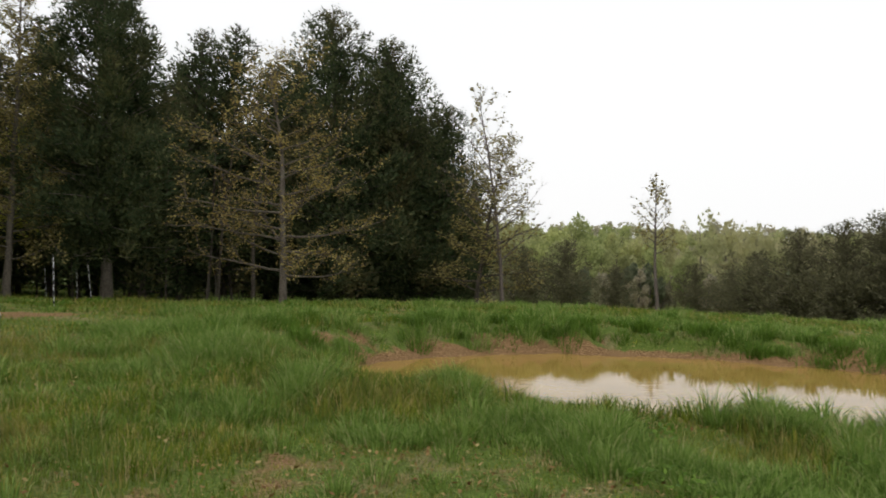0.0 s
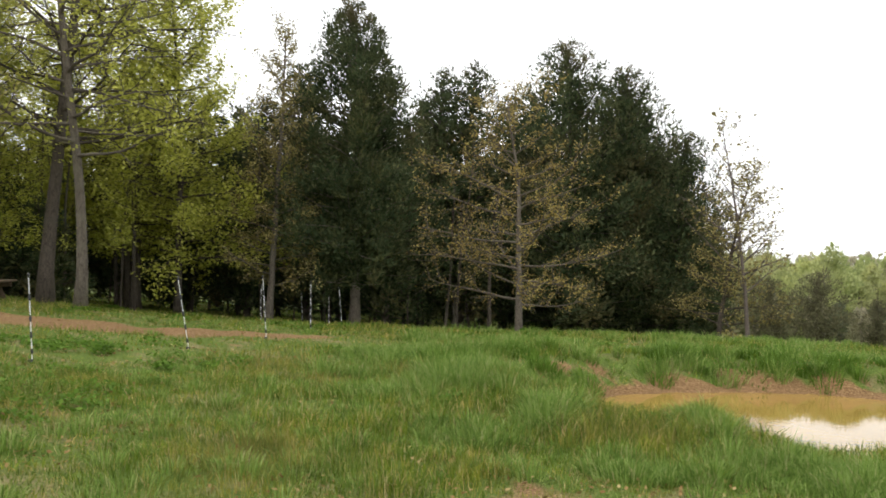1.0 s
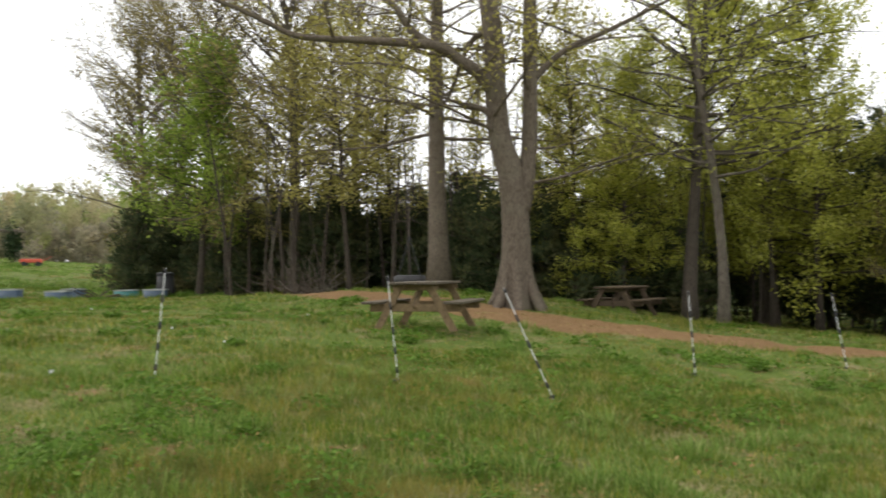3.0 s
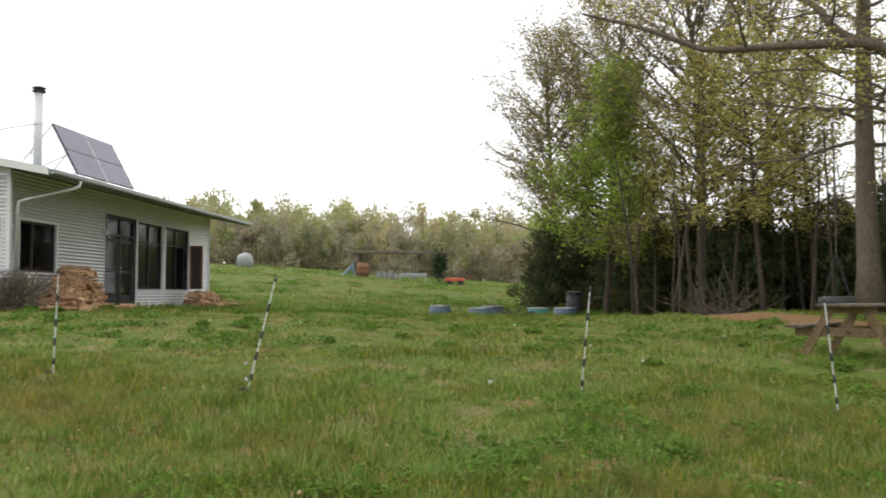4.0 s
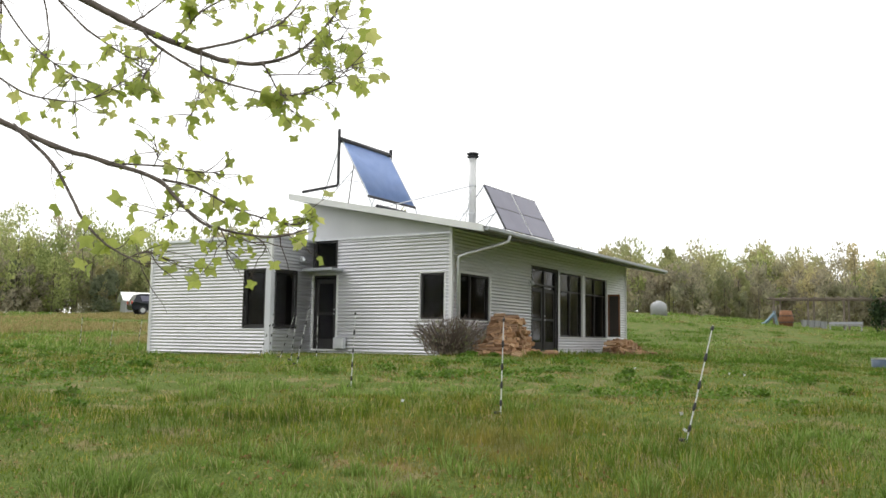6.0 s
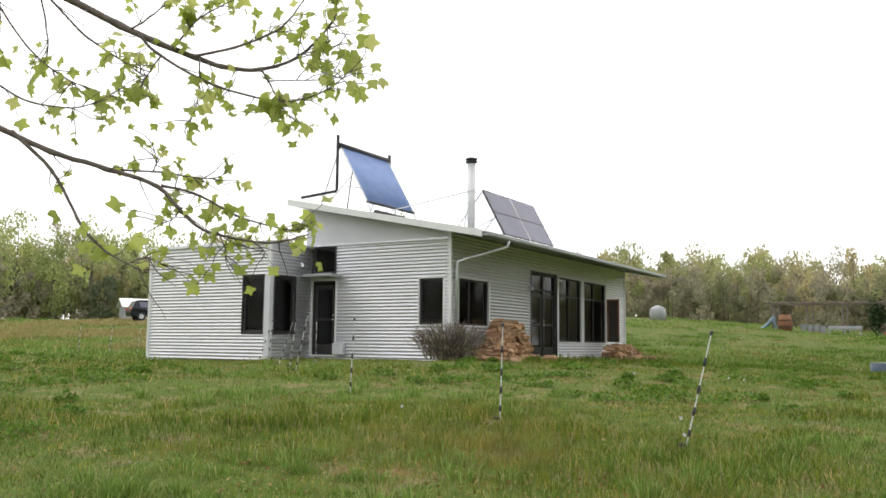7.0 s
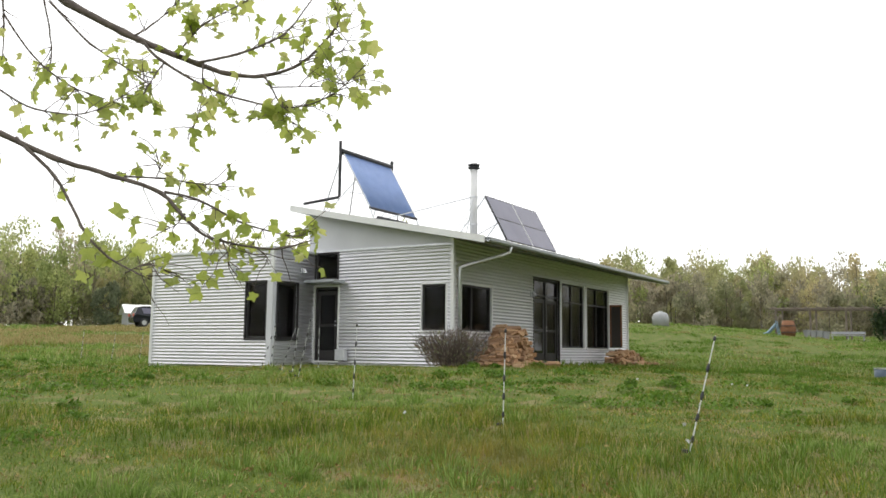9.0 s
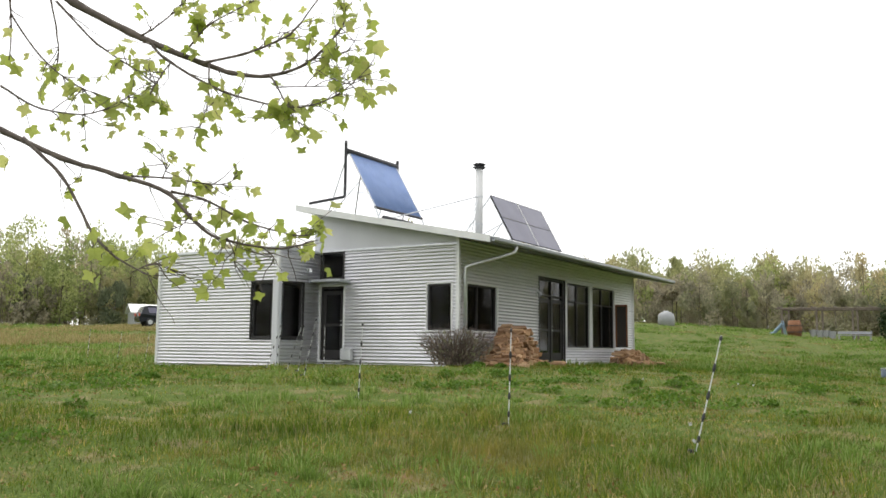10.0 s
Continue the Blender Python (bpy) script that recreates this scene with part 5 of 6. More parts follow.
for az, d, r, mt, lb in ((78.0, 34.4, 0.42, M_TUB_BLUE, "low round blue-grey planter tub on the lawn"), (75.4, 33.0, 0.44, M_TUB_BLUE, "low round blue-grey planter tub on the lawn"), (74.6, 36.0, 0.44, M_TUB_BLUE, "low round blue-grey planter tub on the lawn"),
                         (71.6, 34.6, 0.44, M_TUB_TEAL, "low round teal planter tub on the lawn"), (69.9, 34.0, 0.44, M_TUB_BLUE, "low round blue-grey planter tub on the lawn")):
    tub(az, d, r, 0.33, mt, lb)
X, Y = polar(69.3, 36.0)
bin_ = thing("compost_bin", pose(X, Y, gz(X, Y) - 0.03), "black round plastic compost bin with a lid", "compost bin")
part("body", Geo().tube([(0, 0, 0), (0, 0, 0.3), (0, 0, 0.85)], [0.36, 0.36, 0.31], 20), M_RUBBER, bin_, smooth=True)
part("lid", Geo().tube([(0, 0, 0.85), (0, 0, 0.92), (0, 0, 0.97)], [0.345, 0.345, 0.2], 20), M_RUBBER, bin_)
r = np.random.default_rng(9)
X, Y = polar(73.0, 34.0)
heap = thing("brush_pile", pose(X, Y, gz(X, Y)), "small heap of dead branches between the tubs", "brush pile")
for k in range(16):
    part("branch", Geo().tube(walk_path(r, (r.normal(0, 0.35), r.normal(0, 0.3), 0.05), (r.normal(), r.normal(), 0.15), r.uniform(0.5, 1.0), 3, 0.2), [0.03, 0.025, 0.02, 0.01], 4), M_BARK_DARK, heap)
X, Y = polar(60.4, 29.5)
heap = thing("brush_pile", pose(X, Y, gz(X, Y)), "heap of cut grey branches at the wood's edge", "brush pile")
for k in range(60):
    part("branch", Geo().tube(walk_path(r, (r.normal(0, 0.7), r.normal(0, 0.5), 0.05), (r.normal(), r.normal(), 0.7), r.uniform(0.8, 1.9), 3, 0.15), [0.03, 0.022, 0.015, 0.008], 4), M_BARK, heap)

# ---- pergola and garden things up the field ----
X, Y = polar(80.7, 76)
perg = thing("pergola", pose(X, Y, gz(X, Y) - 0.1, 0, 0, 80 - 8), "long rustic timber pergola with vines", "pergola")
for i in range(4):
    for j in range(2):
        part("post", Geo().tube([(-3.9 + i * 2.6, -1.3 + j * 2.6, 0), (-3.9 + i * 2.6, -1.3 + j * 2.6, 2.5)], 0.085, 7), M_POLE, perg)
for j in range(2):
    part("beam", Geo().tube([(-4.4, -1.3 + j * 2.6, 2.52), (0, -1.3 + j * 2.6, 2.48), (4.3, -1.3 + j * 2.6, 2.42)], 0.09, 6), M_POLE, perg)
for i in range(11):
    part("rafter", Geo().tube([(-4.1 + i * 0.82, -1.7, 2.62), (-4.1 + i * 0.82 + r.normal(0, 0.1), 1.7, 2.6)], 0.05, 5), M_POLE, perg)
c = r.normal(0, 1, (1600, 3)) * np.array([0.3, 0.28, 0.72]) * r.uniform(0.5, 1, (1600, 1)) + np.array([3.7, -1.2, 1.35])
part("vine", fast_mesh("vine", leaf_quads(r, c, 0.12), 4, M_PINE), M_PINE, perg, "dark green climbing vine")
bench = thing("garden_bench", pose(*polar(79.8, 74), gz(*polar(79.8, 74)), 0, 0, 75), "long white painted garden bench under the pergola", "bench")
part("seat", Geo().slab((-1.2, -0.2, 0.38), (1.2, 0.2, 0.44), 0.01), M_GREYTANK, bench)
for x in (-1.1, 0, 1.1):
    part("leg", Geo().slab((x - 0.04, -0.18, 0), (x + 0.04, 0.18, 0.38), 0.01), M_GREYTANK, bench)
part("backrest", Geo().slab((-1.2, 0.18, 0.5), (1.2, 0.22, 0.72), 0.01), M_GREYTANK, bench)
for k in range(4):
    X, Y = polar(81.0 + k * 0.35, 75)
    tb = thing("white_bucket", pose(X, Y, gz(X, Y)), "round white plastic bucket on the grass", "bucket", "white buckets")
    part("body", Geo().tube([(0, 0, 0), (0, 0, 0.55)], [0.22, 0.28], 12), M_GREYTANK, tb)
    part("rim", Geo().tube([(0, 0, 0.53), (0, 0, 0.58)], [0.3, 0.3], 12), M_GREYTANK, tb)
X, Y = polar(84.0, 75)
sl = thing("play_slide", pose(X, Y, gz(X, Y) - 0.1, 0, 0, 60) @ Matrix.Scale(0.62, 4), "pale blue plastic play slide", "slide")
part("chute", Geo().tube([(-1.1, 0, 0.15), (-0.6, 0, 0.35), (0.5, 0, 1.45)], [0.22, 0.22, 0.22], 6), M_BLUE, sl)
for y in (-0.25, 0.25):
    part("rail", Geo().tube([(0.9, y, 0), (0.5, y, 1.9)], 0.06, 6), M_BLUE, sl)
for k in range(4):
    part("rung", Geo().tube([(0.85 - k * 0.09, -0.25, 0.3 + k * 0.38), (0.85 - k * 0.09, 0.25, 0.3 + k * 0.38)], 0.035, 6), M_BLUE, sl)
X, Y = polar(83.1, 74)
bb = thing("rusty_barrel", pose(X, Y, gz(X, Y)), "rusty brown barrel standing in the grass", "barrel")
part("body", Geo().tube([(0, 0, 0), (0, 0, 0.6), (0, 0, 1.25)], [0.5, 0.58, 0.42], 16), M_RUST, bb, smooth=True)
for z in (0.3, 0.8):
    part("hoop", Geo().tube([(0, 0, z), (0, 0, z + 0.06)], 0.585, 16), M_BLACK, bb)
X, Y = polar(77.0, 72)
mw = thing("garden_tractor", pose(X, Y, gz(X, Y), 0, 0, 70), "small red garden cart in long grass", "cart")
part("tray", Geo().slab((-0.8, -0.4, 0.3), (0.7, 0.4, 0.6), 0.05), M_RED, mw)
for x in (-0.5, 0.45):
    for y in (-0.42, 0.42):
        part("wheel", Geo().tube([(x, y - 0.05, 0.2), (x, y + 0.05, 0.2)], 0.2, 14), M_RUBBER, mw)
part("handle", Geo().tube([(0.7, 0, 0.4), (1.3, 0, 0.8)], 0.03, 6), M_RED, mw)
X, Y = polar(90.66, 75.4)
tk = thing("water_tank", pose(X, Y, gz(X, Y) - 0.1), "pale domed plastic water tank", "water tank")
part("body", Geo().tube([(0, 0, 0), (0, 0, 0.75), (0, 0, 1.0), (0, 0, 1.15), (0, 0, 1.22)], [0.68, 0.68, 0.60, 0.38, 0.13], 24), M_GREYTANK, tk, smooth=True)
part("lid", Geo().tube([(0, 0, 1.2), (0, 0, 1.28)], 0.2, 16), M_TANK, tk)

# ---- parked vehicle and shed beyond the house ----
def car(x, y, rot):
    t = thing("car", pose(x, y, gz(x, y), 0, 0, rot), "black estate car parked in the long grass", "car")
    bm = bmesh.new()
    side = [(-2.3, 0.35), (-2.35, 0.8), (-2.2, 1.05), (-1.95, 1.62), (-1.6, 1.72), (0.35, 1.7), (0.6, 1.62), (1.05, 1.1), (2.1, 0.98), (2.3, 0.75), (2.3, 0.35)]
    lo = [bm.verts.new((px, -0.9, pz)) for px, pz in side]
    hi = [bm.verts.new((px, 0.9, pz)) for px, pz in side]
    for vv in lo + hi:
        if vv.co.z > 1.1:
            vv.co.y *= 0.84
    n = len(side)
    bm.faces.new(lo)
    bm.faces.new(hi[::-1])
    for i in range(n):
        bm.faces.new((lo[i], hi[i], hi[(i + 1) % n], lo[(i + 1) % n]))
    bmesh.ops.recalc_face_normals(bm, faces=bm.faces[:])
    bmesh.ops.bevel(bm, geom=bm.edges[:], offset=0.06, segments=2, affect="EDGES")
    me = bpy.data.meshes.new("body")
    bm.to_mesh(me)
    bm.free()
    part("body", me, M_CAR, t)
    for s in (-1, 1):
        for x0, x1 in ((-1.75, -0.75), (-0.65, 0.1), (0.2, 0.72)):
            g2 = Geo()
            v = [(x0, s * 0.895, 1.1), (x1, s * 0.895, 1.1), (min(x1, 0.42), s * 0.79, 1.55), (x0 + 0.05, s * 0.79, 1.55)]
            g2.add(v + [(a, b - s * 0.03, c) for a, b, c in v], [(0, 1, 2, 3), (4, 7, 6, 5), (0, 4, 5, 1), (1, 5, 6, 2), (2, 6, 7, 3), (3, 7, 4, 0)])
            part("window", g2, M_PV, t)
        for x0 in (-1.45, 1.4):
            w = part("wheel", Geo().tube([(x0, s * 0.72, 0.34), (x0, s * 0.93, 0.34)], 0.34, 18), M_RUBBER, t)
            part("rim", Geo().tube([(x0, s * 0.90, 0.34), (x0, s * 0.945, 0.34)], 0.2, 14), M_STEEL, w)
        part("headlight", Geo().slab((2.2, s * 0.65 - 0.18, 0.72), (2.34, s * 0.65 + 0.18, 0.88), 0.03), M_WHITE, t)
        part("tail_light", Geo().slab((-2.36, s * 0.72 - 0.1, 0.85), (-2.26, s * 0.72 + 0.1, 1.1), 0.03), M_RED, t)
    return t


X, Y = polar(122.7, 78)
car(X, Y, 123 + 15)
X, Y = polar(123.3, 100)
shed = thing("shed", pose(X, Y, gz(X, Y), 0, 0, 124 + 10), "small white shed with a pale low roof", "shed")
part("wall", Geo().slab((-2.6, -1.6, 0), (2.6, 1.6, 1.7), 0.03), M_GREYTANK, shed)
g = Geo()
g.add([(x, y, z) for x in (-2.9, 2.9) for y, z in ((-1.9, 1.65), (0, 2.6), (1.9, 1.65), (1.9, 1.55), (0, 2.48), (-1.9, 1.55))], [(0, 1, 7, 6), (1, 2, 8, 7), (2, 3, 9, 8), (3, 4, 10, 9), (4, 5, 11, 10), (5, 0, 6, 11), (5, 4, 3, 2, 1, 0), (6, 7, 8, 9, 10, 11)])
part("roof", g, M_TRIM, shed)
part("door", Geo().slab((-0.5, -1.64, 0), (0.5, -1.6, 1.5), 0.01), M_PANEL, shed)

# ---- tulip tree overhead ----
def smooth_line(p, per=5):
    p = np.array(p, float)
    q = np.vstack([2 * p[0] - p[1], p, 2 * p[-1] - p[-2]])
    out = []
    for i in range(1, len(q) - 2):
        a, b, c, d = q[i - 1:i + 3]
        for t in np.arange(per) / per:
            out.append(0.5 * (2 * b + (c - a) * t + (2 * a - 5 * b + 4 * c - d) * t * t + (3 * b - a - 3 * c + d) * t ** 3))
    return np.array(out + [p[-1]])


r = np.random.default_rng(31)
TX, TY = -2.6, -6.2
tulip = thing("tulip_tree", pose(TX, TY, gz(TX, TY) - 0.05), "tulip tree with drooping limbs and fresh lobed leaves", "tree")
OFF = np.array([TX, TY, gz(TX, TY) - 0.05])
trunk_line = [(0, 0, -0.2), (0.03, 0.0, 2.0), (0.0, 0.05, 4.5), (0.05, 0.05, 8.0), (0.0, 0.1, 11.0)]
part("trunk", Geo().tube(smooth_line(trunk_line), np.linspace(0.24, 0.05, 21), 12), M_BARK, tulip, smooth=True)
twigs = Geo()
tips = []


def bough(name, p, r0, r1, leaves, start=0.15, hang=0.35, root=None):
    """A limb or shoot along control points, with short leafy twigs from start to its tip."""
    line = smooth_line(([root] if root else []) + p)
    f = np.linspace(0, 1, len(line))
    wob = np.cumsum(r.normal(0, 0.0016, line.shape), 0) * np.sin(np.pi * f)[:, None]
    line = line + wob
    knots = 1 + 0.22 * (np.arange(len(line)) % 5 == 0)
    part(name, Geo().tube(line - OFF, (r1 + (r0 - r1) * (1 - f) ** 0.85) * knots, 8), M_TWIG, tulip, smooth=True)
    for _ in range(int(leaves * 0.62)):
        q = start * 0.8 + (1 - start * 0.8) * r.uniform()
        k = min(len(line) - 2, int(q * (len(line) - 1)))
        d = line[k + 1] - line[k]
        d = d / (np.linalg.norm(d) + 1e-9) * 0.6 + r.normal(0, 0.6, 3) - np.array([0, 0, hang * r.uniform(-0.6, 1.4)])
        tp = walk_path(r, line[k], d, r.uniform(0.03, 0.22), 4, 0.22)
        twigs.tube(tp - OFF, [0.0026, 0.0022, 0.0018, 0.0014, 0.001], 4, False)
        tips.extend([tp[-1], tp[r.integers(2, 4)] + r.normal(0, 0.012, 3)] + ([tp[-2] + r.normal(0, 0.015, 3)] if r.uniform() < 0.25 else []))
    for _ in range(2 + int(len(line) * 0.12)):
        k = r.integers(1, len(line) - 1)
        d = (line[k + 1] - line[k]) / (np.linalg.norm(line[k + 1] - line[k]) + 1e-9) * 0.8 + r.normal(0, 0.55, 3)
        tp = walk_path(r, line[k], d, r.uniform(0.08, 0.26), 6, 0.16)
        twigs.tube(tp - OFF, np.linspace(0.0028, 0.0009, 7), 4, False)
        if r.uniform() < 0.45:
            tips.append(tp[-1])


ROOT_HI, ROOT_LO = (TX, TY, 4.4), (TX, TY, 3.6)
bough("limb", [(-3.4, -3.3, 3.5), (-3.58, -2.69, 3.13), (-3.66, -2.45, 3.0), (-3.70, -2.29, 2.93), (-3.75, -2.12, 2.86), (-3.78, -2.0, 2.82), (-3.82, -1.85, 2.81), (-3.85, -1.68, 2.86), (-3.86, -1.52, 3.01), (-3.85, -1.49, 3.1)], 0.020, 0.002, 26, 0.8, 0.2, ROOT_HI)
bough("limb", [(-3.3, -3.5, 2.8), (-3.49, -2.93, 2.53), (-3.55, -2.67, 2.42), (-3.61, -2.42, 2.35), (-3.66, -2.2, 2.27), (-3.69, -2.06, 2.13), (-3.72, -1.96, 2.07), (-3.77, -1.73, 2.03), (-3.80, -1.57, 2.06)], 0.015, 0.002, 20, 0.72, 0.4, ROOT_LO)
bough("limb", [(-3.51, -2.84, 2.5), (-3.53, -2.66, 2.33), (-3.54, -2.52, 2.11), (-3.54, -2.38, 1.98), (-3.55, -2.17, 1.88)], 0.0085, 0.0025, 16, 0.35)
bough("shoot", [(-3.66, -2.35, 2.96), (-3.68, -2.26, 2.86), (-3.72, -2.0, 2.71), (-3.77, -1.71, 2.64), (-3.78, -1.5, 2.68), (-3.77, -1.33, 2.8)], 0.0068, 0.0016, 44, 0.38)
bough("shoot", [(-3.72, -2.1, 2.85), (-3.79, -1.95, 2.9), (-3.86, -1.82, 2.97), (-3.91, -1.75, 3.05), (-3.95, -1.67, 3.19)], 0.0065, 0.0028, 16, 0.45, 0.0)
bough("shoot", [(-3.80, -1.82, 2.8), (-3.80, -1.75, 2.68), (-3.80, -1.71, 2.59)], 0.0045, 0.0018, 18, 0.5, 0.5)
bough("shoot", [(-3.71, -2.2, 2.89), (-3.80, -2.13, 3.06), (-3.92, -1.97, 3.21)], 0.005, 0.002, 24, 0.2, 0.0)
bough("shoot", [(-3.67, -2.39, 2.98), (-3.73, -2.34, 3.05), (-3.84, -2.28, 3.2)], 0.0045, 0.002, 6, 0.2)
bough("shoot", [(-3.60, -2.82, 3.16), (-3.62, -2.8, 3.02), (-3.64, -2.79, 2.9), (-3.64, -2.83, 2.8)], 0.004, 0.002, 6, 0.75)
bough("shoot", [(-3.40, -2.85, 3.02), (-3.45, -2.74, 2.84), (-3.50, -2.59, 2.71), (-3.53, -2.49, 2.68)], 0.0042, 0.0014, 18, 0.4)
bough("shoot", [(-3.34, -2.82, 2.68), (-3.41, -2.67, 2.59), (-3.48, -2.48, 2.58), (-3.53, -2.3, 2.67)], 0.0046, 0.0016, 14, 0.1)
bough("shoot", [(-3.60, -2.79, 3.15), (-3.62, -2.58, 2.94), (-3.64, -2.34, 2.78), (-3.64, -2.27, 2.73)], 0.0052, 0.0018, 22, 0.55)
bough("shoot", [(-3.68, -2.05, 2.82), (-3.68, -2.06, 2.62), (-3.66, -2.1, 2.49)], 0.0034, 0.0014, 11, 0.7, 0.6)
bough("shoot", [(-3.70, -2.25, 2.86), (-3.64, -2.26, 2.78), (-3.59, -2.27, 2.7)], 0.004, 0.0016, 16, 0.5)
bough("shoot", [(-3.39, -2.85, 3.08), (-3.40, -2.85, 2.97), (-3.42, -2.86, 2.82)], 0.0045, 0.002, 3, 0.6)
bough("shoot", [(-3.68, -2.21, 2.27), (-3.75, -2.08, 2.24), (-3.84, -1.92, 2.15), (-3.94, -1.72, 2.1), (-3.98, -1.63, 2.14)], 0.006, 0.0018, 28, 0.3, 0.3)
bough("shoot", [(-3.65, -2.39, 2.34), (-3.73, -2.25, 2.34), (-3.85, -2.07, 2.33), (-3.90, -2.01, 2.38)], 0.0045, 0.0014, 15, 0.45, 0.0)
bough("shoot", [(-3.67, -2.1, 2.17), (-3.67, -2.14, 2.12), (-3.66, -2.21, 2.09)], 0.003, 0.0014, 8, 0.4)
bough("shoot", [(-3.71, -1.95, 2.07), (-3.72, -1.92, 2.02), (-3.73, -1.92, 1.96)], 0.003, 0.0014, 5, 0.6, 0.8)
bough("shoot", [(-3.75, -1.81, 2.03), (-3.78, -1.78, 2.0), (-3.81, -1.77, 1.96)], 0.003, 0.0014, 6, 0.5, 0.6)
bough("shoot", [(-3.55, -2.29, 1.91), (-3.57, -2.2, 1.95), (-3.60, -2.12, 1.92), (-3.62, -2.02, 1.9)], 0.003, 0.0014, 10, 0.2)
bough("shoot", [(-3.69, -2.26, 2.33), (-3.71, -2.26, 2.39), (-3.71, -2.3, 2.46)], 0.003, 0.0014, 9, 0.3, -0.2)
bough("shoot", [(-3.77, -1.77, 2.73), (-3.82, -1.58, 2.74), (-3.84, -1.5, 2.74)], 0.003, 0.0014, 8, 0.4)
bough("shoot", [(-3.83, -1.67, 2.86), (-3.86, -1.54, 2.89), (-3.88, -1.47, 2.92)], 0.003, 0.0014, 14, 0.1)
tagged(part("twig_spray", twigs, M_TWIG, tulip), kind="stuff")
# A tulip leaf: four lobes and a notched tip, folded a little along its rib
OUT = np.array([(0, 0), (0.3, -0.04), (0.56, 0.2), (0.34, 0.42), (0.46, 0.84), (0.2, 0.76), (0.0, 0.66), (-0.2, 0.76), (-0.46, 0.84), (-0.34, 0.42), (-0.56, 0.2), (-0.3, -0.04)])


def leaf_mesh(curl):
    g2 = Geo()
    v = [(x, y, abs(x) * curl - 0.15 * y * y) for x, y in OUT] + [(0, 0.38, -0.02)]
    g2.add(v, [(12, i, (i + 1) % 12) for i in range(12)])
    me = g2.mesh("leaf")
    me.materials.append(M_POPLAR_ONE)
    return me


def build_poplar(n, l, b):
    o = n.new("ShaderNodeObjectInfo")
    c = ramp(n, l, o.outputs["Random"], [(0.0, (0.30, 0.37, 0.06)), (0.6, (0.48, 0.53, 0.13)), (1.0, (0.64, 0.62, 0.24))])
    v = noise_tex(n, l, 9, 3)
    c = mix(n, l, 0.25, c, ramp(n, l, v, [(0.3, (0.18, 0.26, 0.04)), (0.7, (0.45, 0.52, 0.14))]))
    l.new(c, b.inputs["Base Color"])
    b.inputs["Roughness"].default_value = 0.5
    tr = n.new("ShaderNodeBsdfTranslucent")
    l.new(c, tr.inputs[0])
    ms = n.new("ShaderNodeMixShader")
    ms.inputs[0].default_value = 0.6
    l.new(b.outputs[0], ms.inputs[1])
    l.new(tr.outputs[0], ms.inputs[2])
    l.new(ms.outputs[0], n["Material Output"].inputs[0])


M_POPLAR_ONE = mat("tulip_leaf", build_poplar)
LEAVES = [leaf_mesh(c) for c in (0.15, 0.35, 0.6)]
for p in tips:
    p = p + r.normal(0, 0.006, 3)
    o = part("leaf", LEAVES[r.integers(0, 3)], None, tulip)
    s = r.uniform(0.028, 0.062) if r.uniform() < 0.82 else r.uniform(0.06, 0.08)
    o.matrix_basis = Matrix.Translation(p - OFF) @ Euler((r.normal(-1.3, 0.6), r.normal(0, 0.5), r.uniform(0, 6.28))).to_matrix().to_4x4() @ Matrix.Diagonal((s, s, s, 1))

# ---- grass ----
def blades(x, y, h, w, rng, segs, bend=0.5):
    """Curved tapering blades as strips of triangles and a tip."""
    k = len(x)
    z = height(x, y)
    a = rng.uniform(0, 6.28, k)
    side = np.c_[np.cos(a), np.sin(a), np.zeros(k)] * (w * 0.5)[:, None]
    b = rng.uniform(0, 6.28, k)
    lean = np.c_[np.cos(b), np.sin(b), np.zeros(k)] * (h * rng.uniform(0.05, bend * 1.6, k))[:, None]
    base = np.c_[x, y, z - 0.01]
    up = np.c_[np.zeros(k), np.zeros(k), h]
    tip = base + up * (1 - 0.25 * bend) + lean
    if segs == 1:
        return np.stack([base - side, base + side, tip], 1)
    mid = base + up * 0.55 + lean * 0.3
    return np.stack([base - side, base + side, mid + side * 0.7, tip, mid - side * 0.7], 1)


def blade_mesh(name, v, material):
    """Five corners a blade: a quad to the bend and a triangle to the tip."""
    k = len(v)
    o = np.arange(k)[:, None] * 5
    me = bpy.data.meshes.new(name)
    me.vertices.add(5 * k)
    me.vertices.foreach_set("co", v.astype(np.float32).ravel())
    loops = np.concatenate([(o + np.array([0, 1, 2, 4])).ravel(), (o + np.array([4, 2, 3])).ravel()]).astype(np.int32)
    me.loops.add(len(loops))
    me.loops.foreach_set("vertex_index", loops)
    me.polygons.add(2 * k)
    me.polygons.foreach_set("loop_start", np.concatenate([np.arange(k) * 4, 4 * k + np.arange(k) * 3]).astype(np.int32))
    me.update(calc_edges=True)
    me.materials.append(material)
    return me


def scatter(rng, n, r0, r1, a0=-42, a1=150, power=1.6):
    u = rng.uniform(0, 1, n)
    rr = r0 * (r1 / r0) ** (u ** (1 / power) if power != 1 else u)
    az = np.radians(rng.uniform(a0, a1, n))
    return -rr * np.sin(az), rr * np.cos(az)


rng = np.random.default_rng(77)


